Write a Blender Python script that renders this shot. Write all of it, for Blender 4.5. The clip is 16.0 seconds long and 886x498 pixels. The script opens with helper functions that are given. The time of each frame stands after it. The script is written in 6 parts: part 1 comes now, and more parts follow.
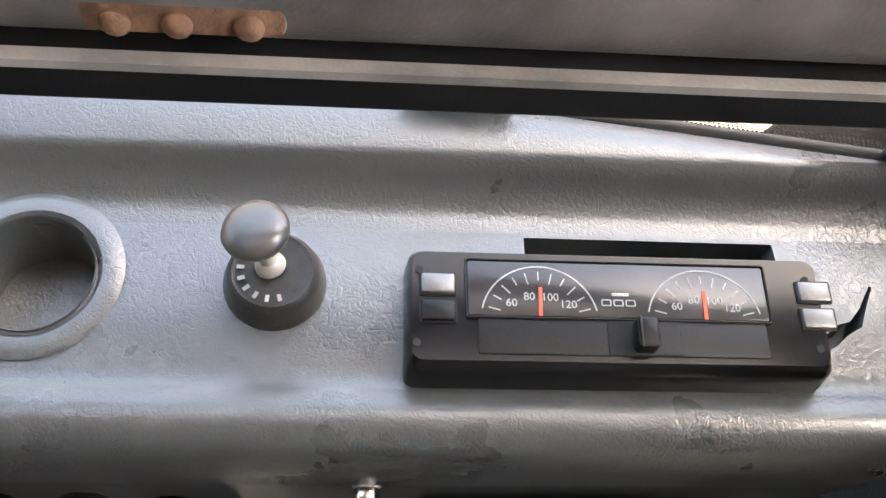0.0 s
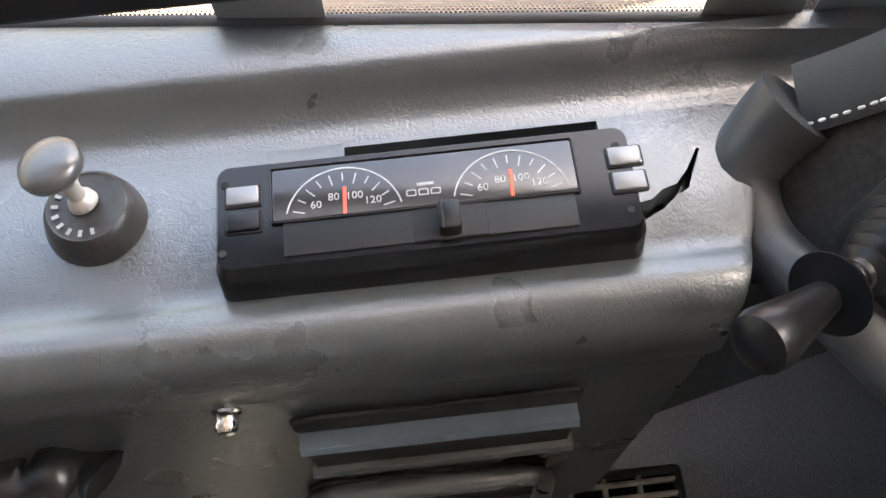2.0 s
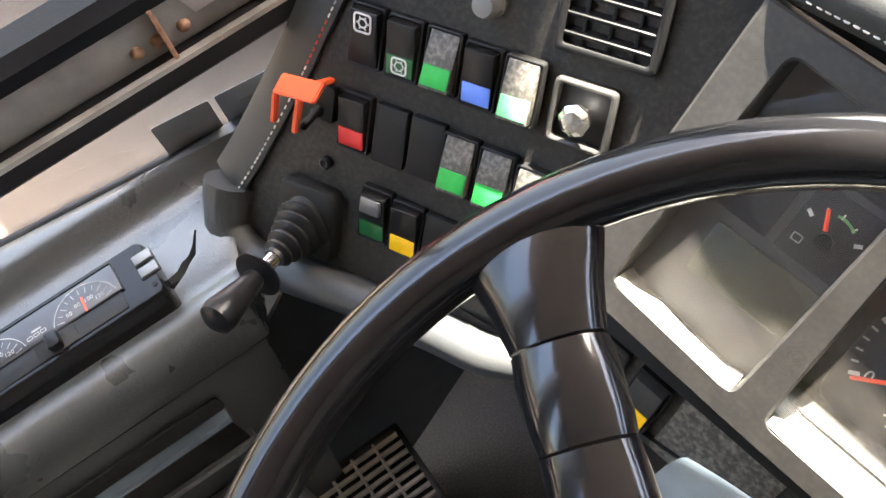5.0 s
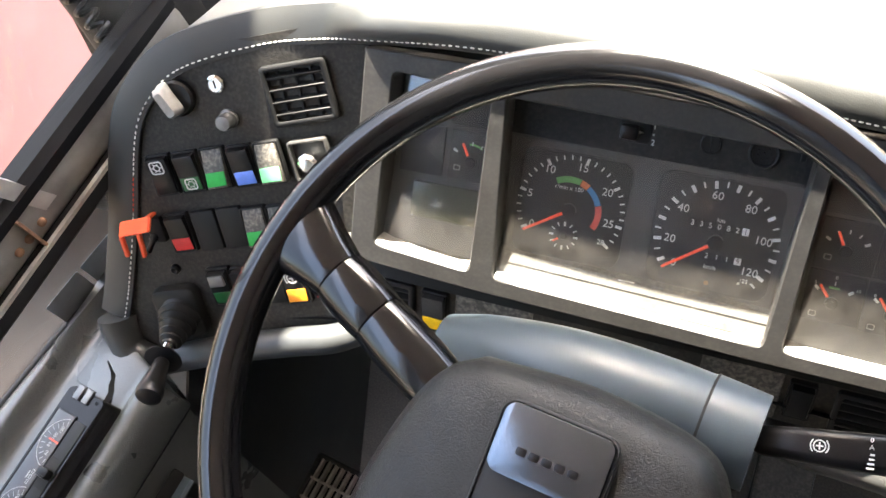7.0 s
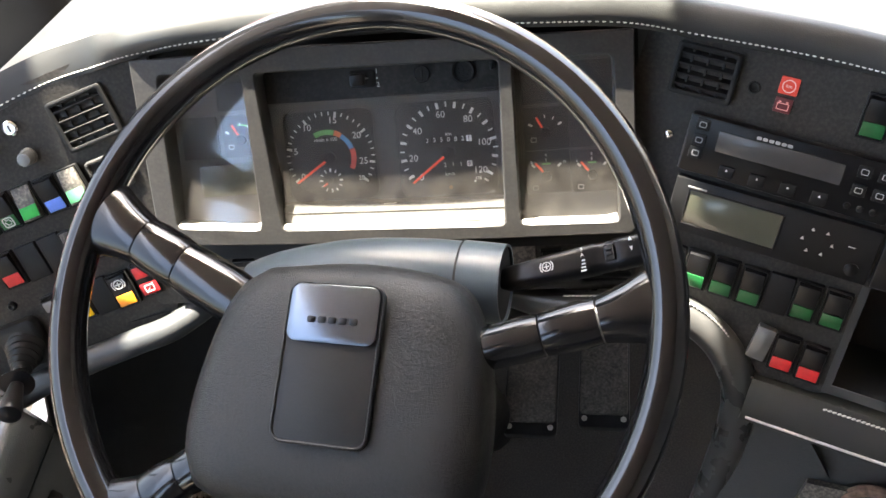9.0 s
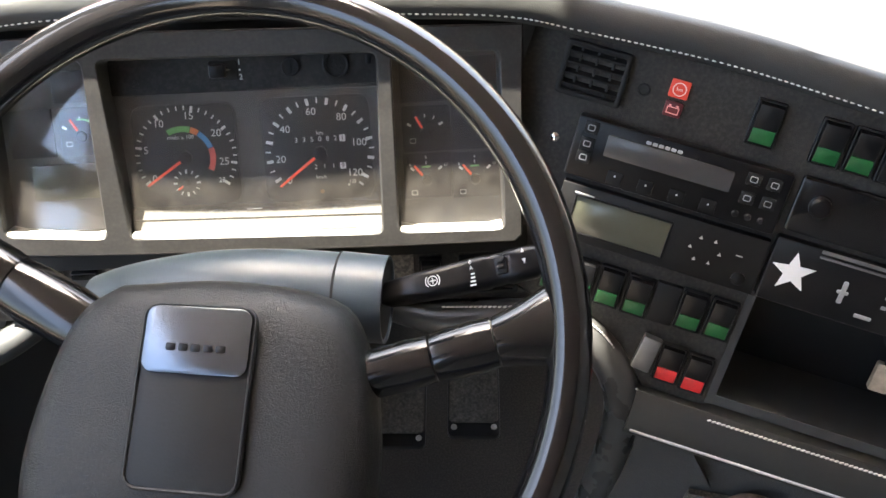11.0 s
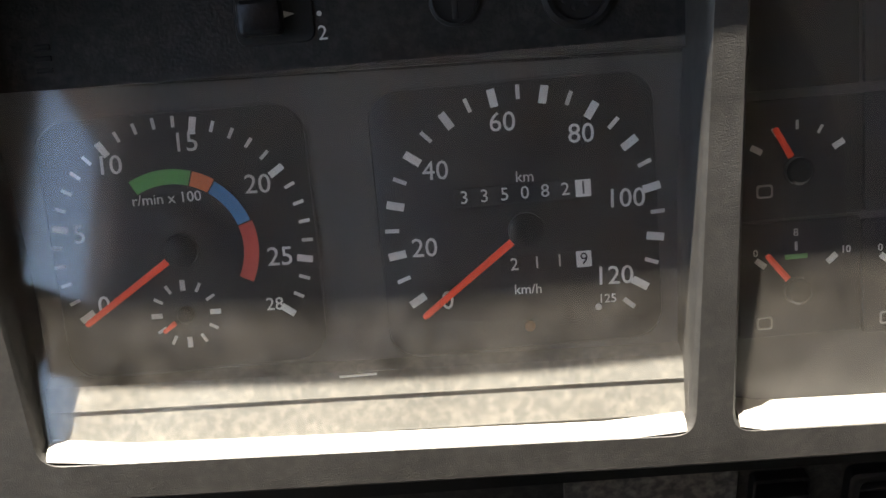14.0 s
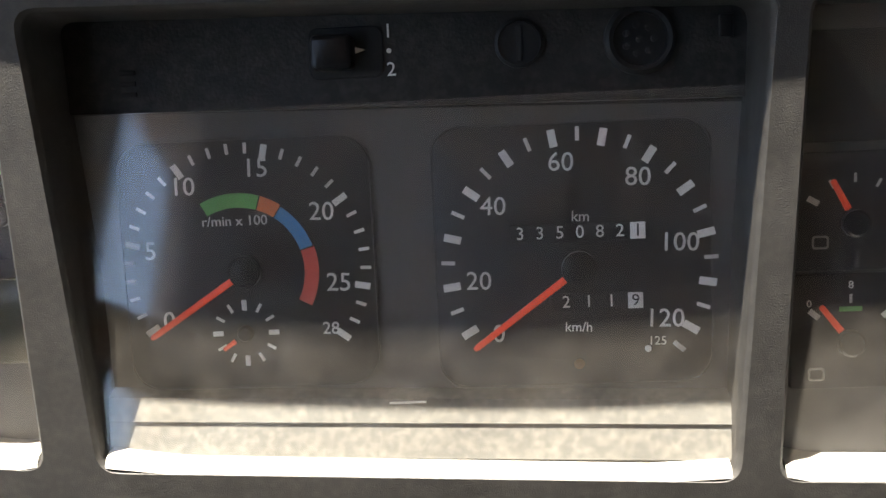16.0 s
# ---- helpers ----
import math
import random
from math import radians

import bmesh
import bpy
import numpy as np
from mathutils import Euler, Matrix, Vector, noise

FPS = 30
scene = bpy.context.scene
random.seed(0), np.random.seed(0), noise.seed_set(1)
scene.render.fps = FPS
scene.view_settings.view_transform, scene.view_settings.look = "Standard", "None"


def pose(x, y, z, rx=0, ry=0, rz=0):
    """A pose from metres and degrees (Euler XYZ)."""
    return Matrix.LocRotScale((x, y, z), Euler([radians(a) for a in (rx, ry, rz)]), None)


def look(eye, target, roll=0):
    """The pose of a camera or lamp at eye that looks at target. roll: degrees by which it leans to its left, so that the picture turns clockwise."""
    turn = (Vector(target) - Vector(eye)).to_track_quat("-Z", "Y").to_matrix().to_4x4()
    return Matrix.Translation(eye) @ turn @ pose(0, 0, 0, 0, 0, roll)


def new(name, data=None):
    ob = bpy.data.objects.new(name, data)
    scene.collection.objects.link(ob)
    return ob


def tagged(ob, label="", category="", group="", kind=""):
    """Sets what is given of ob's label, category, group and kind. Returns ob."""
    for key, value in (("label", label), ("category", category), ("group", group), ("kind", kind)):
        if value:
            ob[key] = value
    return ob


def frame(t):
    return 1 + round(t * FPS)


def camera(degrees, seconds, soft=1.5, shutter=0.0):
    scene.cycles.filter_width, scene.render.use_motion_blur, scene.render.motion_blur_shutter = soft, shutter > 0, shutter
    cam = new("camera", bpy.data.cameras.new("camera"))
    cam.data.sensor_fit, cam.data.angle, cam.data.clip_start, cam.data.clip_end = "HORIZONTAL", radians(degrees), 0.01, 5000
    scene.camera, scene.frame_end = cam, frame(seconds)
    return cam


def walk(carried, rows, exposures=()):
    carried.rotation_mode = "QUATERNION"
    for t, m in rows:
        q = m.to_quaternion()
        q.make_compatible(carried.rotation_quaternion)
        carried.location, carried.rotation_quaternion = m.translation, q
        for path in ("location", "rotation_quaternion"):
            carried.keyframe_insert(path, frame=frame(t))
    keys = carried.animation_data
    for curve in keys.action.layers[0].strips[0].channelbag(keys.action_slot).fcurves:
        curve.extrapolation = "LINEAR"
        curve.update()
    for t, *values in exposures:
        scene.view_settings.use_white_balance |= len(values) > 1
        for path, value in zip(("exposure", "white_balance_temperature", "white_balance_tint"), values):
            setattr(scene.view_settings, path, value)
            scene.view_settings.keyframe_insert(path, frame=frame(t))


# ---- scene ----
cam = camera(50.0, 16.0)
PATH = [
    (0, (-0.4501, -0.4586, 1.1071), (-0.7109, -0.1553, 0.1906), 40.44),
    (0.5, (-0.4796, -0.4220, 1.0842), (-0.6973, -0.1485, 0.1473), 42.88),
    (1, (-0.4864, -0.4050, 1.0589), (-0.6855, -0.1514, 0.1123), 42.57),
    (1.5, (-0.4668, -0.3994, 1.0619), (-0.6929, -0.1543, 0.1191), 36.97),
    (2, (-0.3874, -0.3694, 1.1176), (-0.6606, -0.1232, 0.1877), 26.02),
    (2.5, (-0.3271, -0.3267, 1.2336), (-0.5775, -0.0573, 0.3037), 24.75),
    (3, (-0.2722, -0.3074, 1.2874), (-0.5496, -0.0014, 0.3766), 17.05),
    (3.5, (-0.2529, -0.2920, 1.3189), (-0.5383, 0.0548, 0.4255), 13.77),
    (3.7, (-0.2507, -0.2818, 1.3178), (-0.5353, 0.0716, 0.4267), 12.75),
    (5.8, (-0.1101, -0.2960, 1.4329), (-0.4107, 0.1090, 0.5694), -2.08),
    (6, (-0.1041, -0.2908, 1.4609), (-0.3744, 0.0980, 0.5802), -4.39),
    (6.5, (-0.0418, -0.3601, 1.4941), (-0.3220, 0.0933, 0.6480), -8.83),
    (7, (0.0108, -0.4485, 1.5368), (-0.2453, 0.0780, 0.7262), -9.58),
    (7.5, (0.0243, -0.5343, 1.5425), (-0.1997, 0.0171, 0.7389), -13.15),
    (8, (0.0208, -0.5984, 1.5568), (-0.1729, -0.0054, 0.7753), -14.13),
    (8.5, (0.0582, -0.6322, 1.5663), (-0.1216, -0.0206, 0.7958), -12.27),
    (9, (0.1245, -0.6285, 1.5635), (-0.0056, -0.0014, 0.7955), -12.47),
    (9.5, (0.1794, -0.6195, 1.5567), (0.1157, 0.0181, 0.7889), -11.92),
    (9.7, (0.2031, -0.6114, 1.5505), (0.1694, 0.0211, 0.7767), -11.16),
    (11.8, (0.0405, -0.4770, 1.4604), (0.1039, 0.1207, 0.6612), 3.61),
    (12, (0.0417, -0.4365, 1.4316), (0.1168, 0.1474, 0.6232), 4.83),
    (12.5, (0.0314, -0.3544, 1.3421), (0.1183, 0.2128, 0.5231), 6.05),
    (13, (0.0070, -0.2847, 1.2572), (0.0510, 0.3023, 0.4488), 4.11),
    (13.5, (-0.0079, -0.2501, 1.2048), (0.0162, 0.3765, 0.4258), -0.43),
    (14, (-0.0075, -0.2145, 1.1728), (-0.0056, 0.4462, 0.4221), -4.86),
    (14.5, (-0.0095, -0.2039, 1.1491), (-0.0370, 0.4750, 0.4154), -5.70),
    (15, (-0.0057, -0.2046, 1.1556), (-0.0482, 0.4819, 0.4298), -6.48),
    (15.5, (-0.0055, -0.2081, 1.1586), (-0.0622, 0.4876, 0.4425), -6.18),
    (16, (-0.0056, -0.2225, 1.1761), (-0.0649, 0.4736, 0.4606), -5.65),
]
EXPOSURE = [(0, 4.45, 7000, 8), (2, 4.5, 7000, 8), (3.5, 4.95, 7000, 8), (6, 4.3, 7000, 8), (9.5, 4.25, 7000, 8), (12, 4.25, 7000, 8), (12.5, 4.0, 7000, 8), (13.5, 3.4, 7000, 8), (14.5, 3.25, 7000, 8), (16, 3.45, 7000, 8)]
walk(cam, [(t, look(eye, target, roll)) for t, eye, target, roll in PATH], EXPOSURE)

# ---- world, sun, exposure ----
SUN_TO = Vector((-0.14, 0.42, 1.0)).normalized()
world = bpy.data.worlds.new("sky")
scene.world = world
world.use_nodes = True
wn = world.node_tree
sky = wn.nodes.new("ShaderNodeTexSky")
sky.sky_type = "NISHITA"
sky.sun_disc = False
sky.sun_elevation = math.asin(SUN_TO.z)
sky.sun_rotation = math.atan2(SUN_TO.x, SUN_TO.y)
sky.dust_density = 4.0
wn.links.new(sky.outputs[0], wn.nodes["Background"].inputs[0])
wn.nodes["Background"].inputs[1].default_value = 0.15
sun = new("sun", bpy.data.lights.new("sun", "SUN"))
sun.data.energy = 5.0
sun.data.angle = radians(0.6)
sun.data.color = (1.0, 0.95, 0.88)
sun.matrix_world = Matrix.Translation((0, 2, 6)) @ SUN_TO.to_track_quat("Z", "Y").to_matrix().to_4x4()

# ---- materials ----
def mat(name, color, rough=0.5, metal=0.0, var=0.25, scale=40.0, grain=600.0, bump=0.15, coat=0.0, spec=0.5,
        emit=0.0, crease=0.0, dust=0.0, crease_scale=190):
    m = bpy.data.materials.new(name)
    m.use_nodes = True
    nt = m.node_tree
    b = nt.nodes["Principled BSDF"]
    tc = nt.nodes.new("ShaderNodeTexCoord")
    n1 = nt.nodes.new("ShaderNodeTexNoise")
    n1.inputs["Scale"].default_value = scale
    n1.inputs["Detail"].default_value = 6
    n2 = nt.nodes.new("ShaderNodeTexNoise")
    n2.inputs["Scale"].default_value = grain
    n2.inputs["Detail"].default_value = 3
    for n in (n1, n2):
        nt.links.new(tc.outputs["Object"], n.inputs["Vector"])
    ramp = nt.nodes.new("ShaderNodeMapRange")
    ramp.inputs["From Min"].default_value = 0.3
    ramp.inputs["From Max"].default_value = 0.7
    ramp.inputs["To Min"].default_value = 1 - var
    ramp.inputs["To Max"].default_value = 1 + var
    nt.links.new(n1.outputs["Fac"], ramp.inputs["Value"])
    mul = nt.nodes.new("ShaderNodeVectorMath")
    mul.operation = "SCALE"
    mul.inputs[0].default_value = color
    nt.links.new(ramp.outputs[0], mul.inputs["Scale"])
    out = mul.outputs[0]
    if dust:
        dm = nt.nodes.new("ShaderNodeMix")
        dm.data_type = "RGBA"
        dm.inputs["B"].default_value = (0.32, 0.29, 0.24, 1)
        nd = nt.nodes.new("ShaderNodeTexNoise")
        nd.inputs["Scale"].default_value = 320
        nd.inputs["Detail"].default_value = 8
        nt.links.new(tc.outputs["Object"], nd.inputs["Vector"])
        mr = nt.nodes.new("ShaderNodeMapRange")
        mr.inputs["From Min"].default_value = 0.42
        mr.inputs["From Max"].default_value = 0.75
        mr.inputs["To Max"].default_value = dust
        nt.links.new(nd.outputs["Fac"], mr.inputs["Value"])
        nt.links.new(mr.outputs[0], dm.inputs["Factor"])
        nt.links.new(out, dm.inputs["A"])
        out = dm.outputs["Result"]
    nt.links.new(out, b.inputs["Base Color"])
    rr_ = nt.nodes.new("ShaderNodeMapRange")
    rr_.inputs["To Min"].default_value = max(0.02, rough * 0.8)
    rr_.inputs["To Max"].default_value = min(1.0, rough * 1.25)
    nt.links.new(n1.outputs["Fac"], rr_.inputs["Value"])
    nt.links.new(rr_.outputs[0], b.inputs["Roughness"])
    b.inputs["Metallic"].default_value = metal
    b.inputs["Specular IOR Level"].default_value = spec
    b.inputs["Coat Weight"].default_value = coat
    b.inputs["Coat Roughness"].default_value = 0.08
    if emit:
        b.inputs["Emission Color"].default_value = (*color, 1)
        b.inputs["Emission Strength"].default_value = emit
    if bump or crease:
        bp = nt.nodes.new("ShaderNodeBump")
        bp.inputs["Strength"].default_value = bump
        bp.inputs["Distance"].default_value = 0.0006
        nt.links.new(n2.outputs["Fac"], bp.inputs["Height"])
        last = bp
        if crease:
            fw = nt.nodes.new("ShaderNodeTexNoise")
            fw.inputs["Scale"].default_value = crease_scale
            fw.inputs["Detail"].default_value = 4
            fw.inputs["Distortion"].default_value = 0.8
            nt.links.new(tc.outputs["Object"], fw.inputs["Vector"])
            df = nt.nodes.new("ShaderNodeMath")
            df.operation = "SUBTRACT"
            df.inputs[1].default_value = 0.5
            nt.links.new(fw.outputs["Fac"], df.inputs[0])
            ab = nt.nodes.new("ShaderNodeMath")
            ab.operation = "ABSOLUTE"
            nt.links.new(df.outputs[0], ab.inputs[0])
            pm = nt.nodes.new("ShaderNodeMapRange")
            pm.inputs["From Max"].default_value = 0.09
            nt.links.new(ab.outputs[0], pm.inputs["Value"])
            b2 = nt.nodes.new("ShaderNodeBump")
            b2.inputs["Strength"].default_value = crease
            b2.inputs["Distance"].default_value = 0.0006
            nt.links.new(pm.outputs[0], b2.inputs["Height"])
            nt.links.new(bp.outputs[0], b2.inputs["Normal"])
            last = b2
        nt.links.new(last.outputs[0], b.inputs["Normal"])
    return m


def glass_mat(name, tint=(1, 1, 1), ior=1.45, dust=0.0, rough=0.02):
    m = bpy.data.materials.new(name)
    m.use_nodes = True
    nt = m.node_tree
    nt.nodes.remove(nt.nodes["Principled BSDF"])
    tr = nt.nodes.new("ShaderNodeBsdfTransparent")
    tr.inputs[0].default_value = (*tint, 1)
    gl = nt.nodes.new("ShaderNodeBsdfGlossy")
    gl.inputs["Roughness"].default_value = rough
    lw = nt.nodes.new("ShaderNodeLayerWeight")
    lw.inputs["Blend"].default_value = 0.5
    pw = nt.nodes.new("ShaderNodeMath")
    pw.operation = "POWER"
    pw.inputs[1].default_value = 5.0
    nt.links.new(lw.outputs["Facing"], pw.inputs[0])
    fz = nt.nodes.new("ShaderNodeMapRange")
    fz.inputs["To Min"].default_value = 0.04
    nt.links.new(pw.outputs[0], fz.inputs["Value"])
    mx = nt.nodes.new("ShaderNodeMixShader")
    nt.links.new(fz.outputs[0], mx.inputs[0])
    last = tr
    if dust:
        df = nt.nodes.new("ShaderNodeBsdfDiffuse")
        df.inputs[0].default_value = (0.5, 0.46, 0.4, 1)
        tc = nt.nodes.new("ShaderNodeTexCoord")
        nz = nt.nodes.new("ShaderNodeTexNoise")
        nz.inputs["Scale"].default_value = 60
        nz.inputs["Detail"].default_value = 8
        nt.links.new(tc.outputs["Object"], nz.inputs["Vector"])
        mr = nt.nodes.new("ShaderNodeMapRange")
        mr.inputs["From Min"].default_value = 0.3
        mr.inputs["From Max"].default_value = 0.8
        mr.inputs["To Min"].default_value = dust * 0.4
        mr.inputs["To Max"].default_value = dust * 1.6
        nt.links.new(nz.outputs["Fac"], mr.inputs["Value"])
        dmx = nt.nodes.new("ShaderNodeMixShader")
        nt.links.new(mr.outputs[0], dmx.inputs[0])
        nt.links.new(tr.outputs[0], dmx.inputs[1])
        nt.links.new(df.outputs[0], dmx.inputs[2])
        last = dmx
    nt.links.new(last.outputs[0], mx.inputs[1])
    nt.links.new(gl.outputs[0], mx.inputs[2])
    nt.links.new(mx.outputs[0], nt.nodes["Material Output"].inputs[0])
    return m


VINYL = mat("grey_vinyl", (0.055, 0.061, 0.063), 0.28, var=0.04, scale=14, grain=900, bump=0.12, crease=0.2, crease_scale=230, spec=0.9)
VINYL_DARK = mat("dark_grey_vinyl", (0.026, 0.029, 0.031), 0.5, var=0.15, scale=20, crease=0.3)
HOODV = mat("black_stitched_vinyl", (0.020, 0.021, 0.020), 0.5, var=0.15, scale=25, grain=1200, bump=0.25)
# Raised well above the black roll's colour so the top reads sunlit.
HOODTOP = mat("sunlit_dash_top", (0.16, 0.155, 0.14), 0.6, var=0.12, scale=18, grain=900, bump=0.3)
PANEL = mat("black_grained_panel", (0.020, 0.0185, 0.0165), 0.5, var=0.15, scale=30, grain=900, bump=0.5, dust=0.08, spec=0.3)
BEZEL = mat("charcoal_bezel", (0.013, 0.0125, 0.012), 0.5, var=0.15, scale=40, grain=900, bump=0.35, dust=0.05, spec=0.25)
RIB = mat("worn_grey_rib", (0.020, 0.019, 0.0178), 0.55, var=0.2, scale=60, grain=2200, bump=0.3, dust=0.04)
# Far paler than the bezel: the colour carries the sills' sunlit white.
SILL = mat("sunlit_pale_sill", (0.30, 0.29, 0.27), 0.6, var=0.12, scale=50, dust=0.2)
FASCIA = mat("grey_gauge_fascia", (0.055, 0.054, 0.052), 0.6, var=0.1, scale=30)
LOWFASCIA = mat("pale_gauge_fascia", (0.066, 0.064, 0.058), 0.55, var=0.1, scale=20, dust=0.2)
DIAL = mat("black_dial", (0.008, 0.008, 0.009), 0.5, var=0.1)
PLASTIC = mat("black_plastic", (0.006, 0.006, 0.0066), 0.30, var=0.15, scale=50, grain=900, bump=0.1, spec=0.22)
PLASTIC_MATT = mat("matt_black_plastic", (0.008, 0.008, 0.008), 0.5, var=0.15, scale=50, spec=0.25)
GLOSS = mat("gloss_black_rim", (0.005, 0.005, 0.0055), 0.16, var=0.15, scale=30, bump=0.04, coat=0.3, spec=0.3)
PAD = mat("black_leather_pad", (0.008, 0.0083, 0.0084), 0.36, var=0.15, scale=25, grain=900, bump=0.3, crease=0.42, crease_scale=400, spec=0.28)
SHROUD = mat("slate_blue_plastic", (0.052, 0.071, 0.088), 0.38, var=0.12, scale=20, grain=1200, bump=0.15)
TRIM = mat("grey_edge_trim", (0.035, 0.037, 0.038), 0.4, var=0.15, scale=25, grain=900, bump=0.2)
CHROME = mat("chrome", (0.75, 0.75, 0.74), 0.18, metal=1.0, var=0.15, scale=120, bump=0.1)
SATIN = mat("satin_silver", (0.16, 0.16, 0.158), 0.35, metal=0.6, var=0.1, scale=80)
ALU = mat("worn_aluminium", (0.36, 0.34, 0.305), 0.4, metal=0.35, var=0.3, scale=30, bump=0.3)
RUBBER = mat("black_rubber", (0.008, 0.008, 0.0085), 0.36, var=0.15, scale=30, bump=0.1, spec=0.35)
RAILM = mat("dulled_aluminium", (0.20, 0.188, 0.17), 0.42, metal=0.35, var=0.35, scale=22, bump=0.3)
RUST = mat("rusty_metal", (0.22, 0.12, 0.07), 0.7, metal=0.3, var=0.4, scale=160, bump=0.6)
WHITE = mat("white_print", (0.62, 0.62, 0.60), 0.6, var=0.08, bump=0)
GREYPRINT = mat("grey_print", (0.3, 0.3, 0.29), 0.6, var=0.08, bump=0)
THREAD = mat("white_thread", (0.62, 0.61, 0.57), 0.8, var=0.15, scale=300, bump=0.3)
REDTHREAD = mat("red_thread", (0.5, 0.04, 0.02), 0.8, var=0.15, scale=300, bump=0.3)
ORANGE = mat("orange_red_plastic", (0.75, 0.09, 0.025), 0.4, var=0.1, scale=60)
# A faint added glow keeps the red bright; the needles are no lamps.
NEEDLE = mat("red_needle_with_glow", (0.80, 0.07, 0.025), 0.5, var=0.05, bump=0, emit=0.012)
L_GREEN = mat("green_lens", (0.015, 0.30, 0.05), 0.4, var=0.1, scale=200, spec=0.3)
L_GREEN_DK = mat("dark_green_lens", (0.005, 0.085, 0.02), 0.35, var=0.1, scale=200)
L_PALE = mat("pale_green_lens", (0.10, 0.42, 0.18), 0.4, var=0.1, scale=200)
L_BLUE = mat("blue_lens", (0.12, 0.25, 0.75), 0.35, var=0.1, scale=200)
L_RED = mat("red_lens", (0.6, 0.02, 0.025), 0.35, var=0.1, scale=200)
L_YELLOW = mat("yellow_lens", (0.85, 0.5, 0.01), 0.35, var=0.1, scale=200)
L_AMBER = mat("amber_lens", (0.85, 0.28, 0.02), 0.35, var=0.1, scale=200)
L_LIT = mat("lit_red_lamp", (0.42, 0.035, 0.02), 0.4, var=0.05, bump=0, emit=0.035)
A_GREEN = mat("green_scale", (0.12, 0.36, 0.10), 0.6, var=0.05, bump=0)
A_BLUE = mat("blue_scale", (0.05, 0.20, 0.42), 0.6, var=0.05, bump=0)
A_RED = mat("red_scale", (0.50, 0.07, 0.05), 0.6, var=0.05, bump=0)
A_ORANGE = mat("orange_scale", (0.62, 0.16, 0.05), 0.6, var=0.05, bump=0)
LCD = mat("lcd_glass", (0.075, 0.077, 0.055), 0.18, var=0.08, scale=20, bump=0)
LCD_GREY = mat("grey_lcd_glass", (0.05, 0.05, 0.05), 0.2, var=0.1, scale=20, bump=0)
# Near-black for black parts and for sheets standing in for shade in openings.
DARK = mat("black_parts_and_shade", (0.006, 0.006, 0.006), 0.8, var=0.2)
CARPET = mat("worn_pedal_rubber", (0.05, 0.045, 0.04), 0.9, var=0.5, scale=120, grain=260, bump=1.0, dust=0.25)
FLOORM = mat("dark_floor_rubber", (0.03, 0.028, 0.026), 0.8, var=0.3, scale=10, grain=300, bump=0.5, dust=0.15)
SHELL = mat("grey_coach_lining", (0.30, 0.285, 0.265), 0.8, var=0.1, scale=6, grain=500)
FRAMEB = mat("black_window_frame", (0.009, 0.009, 0.0095), 0.5, var=0.25, scale=25, bump=0.2, spec=0.12)
GROUND = mat("beige_concrete", (0.125, 0.098, 0.072), 0.9, var=0.12, scale=1.5, grain=40, bump=0.3)
# Red paint lightened to pink: haze and overexposure are in the colour.
PINK = mat("hazy_red_vehicle_paint", (0.50, 0.24, 0.255), 0.4, var=0.06, scale=3, bump=0)
CRETE = mat("pale_concrete", (0.6, 0.58, 0.55), 0.85, var=0.12, scale=2, grain=40)
FRIT = mat("dotted_glass_border", (0.012, 0.012, 0.012), 0.5, var=0.1)
GLASS = glass_mat("clear_window_glass")
TINTED = glass_mat("tinted_side_glass", tint=(0.74, 0.73, 0.72))
DIALEDGE = mat("dim_dial_edge", (0.05, 0.05, 0.05), 0.6, bump=0)
LENS = glass_mat("dusty_gauge_lens", dust=0.027, rough=0.06)
ROLLV = mat("glossy_black_roll", (0.045, 0.045, 0.044), 0.28, var=0.15, scale=25, grain=900, bump=0.25)
# Paler than the black plastic: dust and wear plus sunlit brightness.
DUSTSUN = mat("dusty_worn_sunlit_plastic", (0.05, 0.046, 0.040), 0.5, var=0.3, scale=120, dust=0.5)
STICKER = mat("smoky_grey_sticker", (0.20, 0.21, 0.22), 0.5, var=0.1, scale=40, bump=0)
CLOTH = mat("pale_grille_plastic", (0.42, 0.40, 0.37), 0.9, var=0.3, scale=80)

# ---- helpers ----
DASH = pose(0, 0, 0.95, -38, 0, 0)


def axes(o, x, y):
    """A frame in the dash's own coordinates (x right, y inwards, z up the face): origin, its right and its up."""
    x = Vector(x).normalized()
    y = Vector(y)
    y = (y - x * y.dot(x)).normalized()
    z = x.cross(y)
    m = Matrix((x, y, z)).transposed().to_4x4()
    return DASH @ Matrix.Translation(o) @ m


F_MID = axes((0, 0, 0), (1, 0, 0), (0, 0, 1))
F_LEFT = axes((-0.3873, 0.0061, -0.0828), (0.953, 0.0776, 0.2928), (-0.2748, -0.1853, 0.9435))
F_RIGHT = axes((0.2404, -0.0186, 0.0137), (0.9169, -0.2533, -0.3083), (0.2594, -0.2086, 0.943))
F_LEDGE = axes((-0.5138, -0.1039, -0.3166), (0.9651, -0.261, -0.0226), (0.1934, 0.6514, 0.7336))
F_WHEEL = DASH @ Matrix.Translation((-0.05, -0.19, -0.104)) @ (lambda z, x: Matrix((x, z.cross(x), z)).transposed().to_4x4())(
    Vector((-0.139, -0.905, 0.402)).normalized(),
    (Vector((0.985, -0.139, -0.09)) - Vector((-0.139, -0.905, 0.402)).normalized() * Vector((0.985, -0.139, -0.09)).dot(Vector((-0.139, -0.905, 0.402)).normalized())).normalized())


def thing(name, m, label, category, group="", kind=""):
    ob = new(name)
    ob.empty_display_size = 0.02
    ob.matrix_world = m
    return tagged(ob, label, category, group, kind)


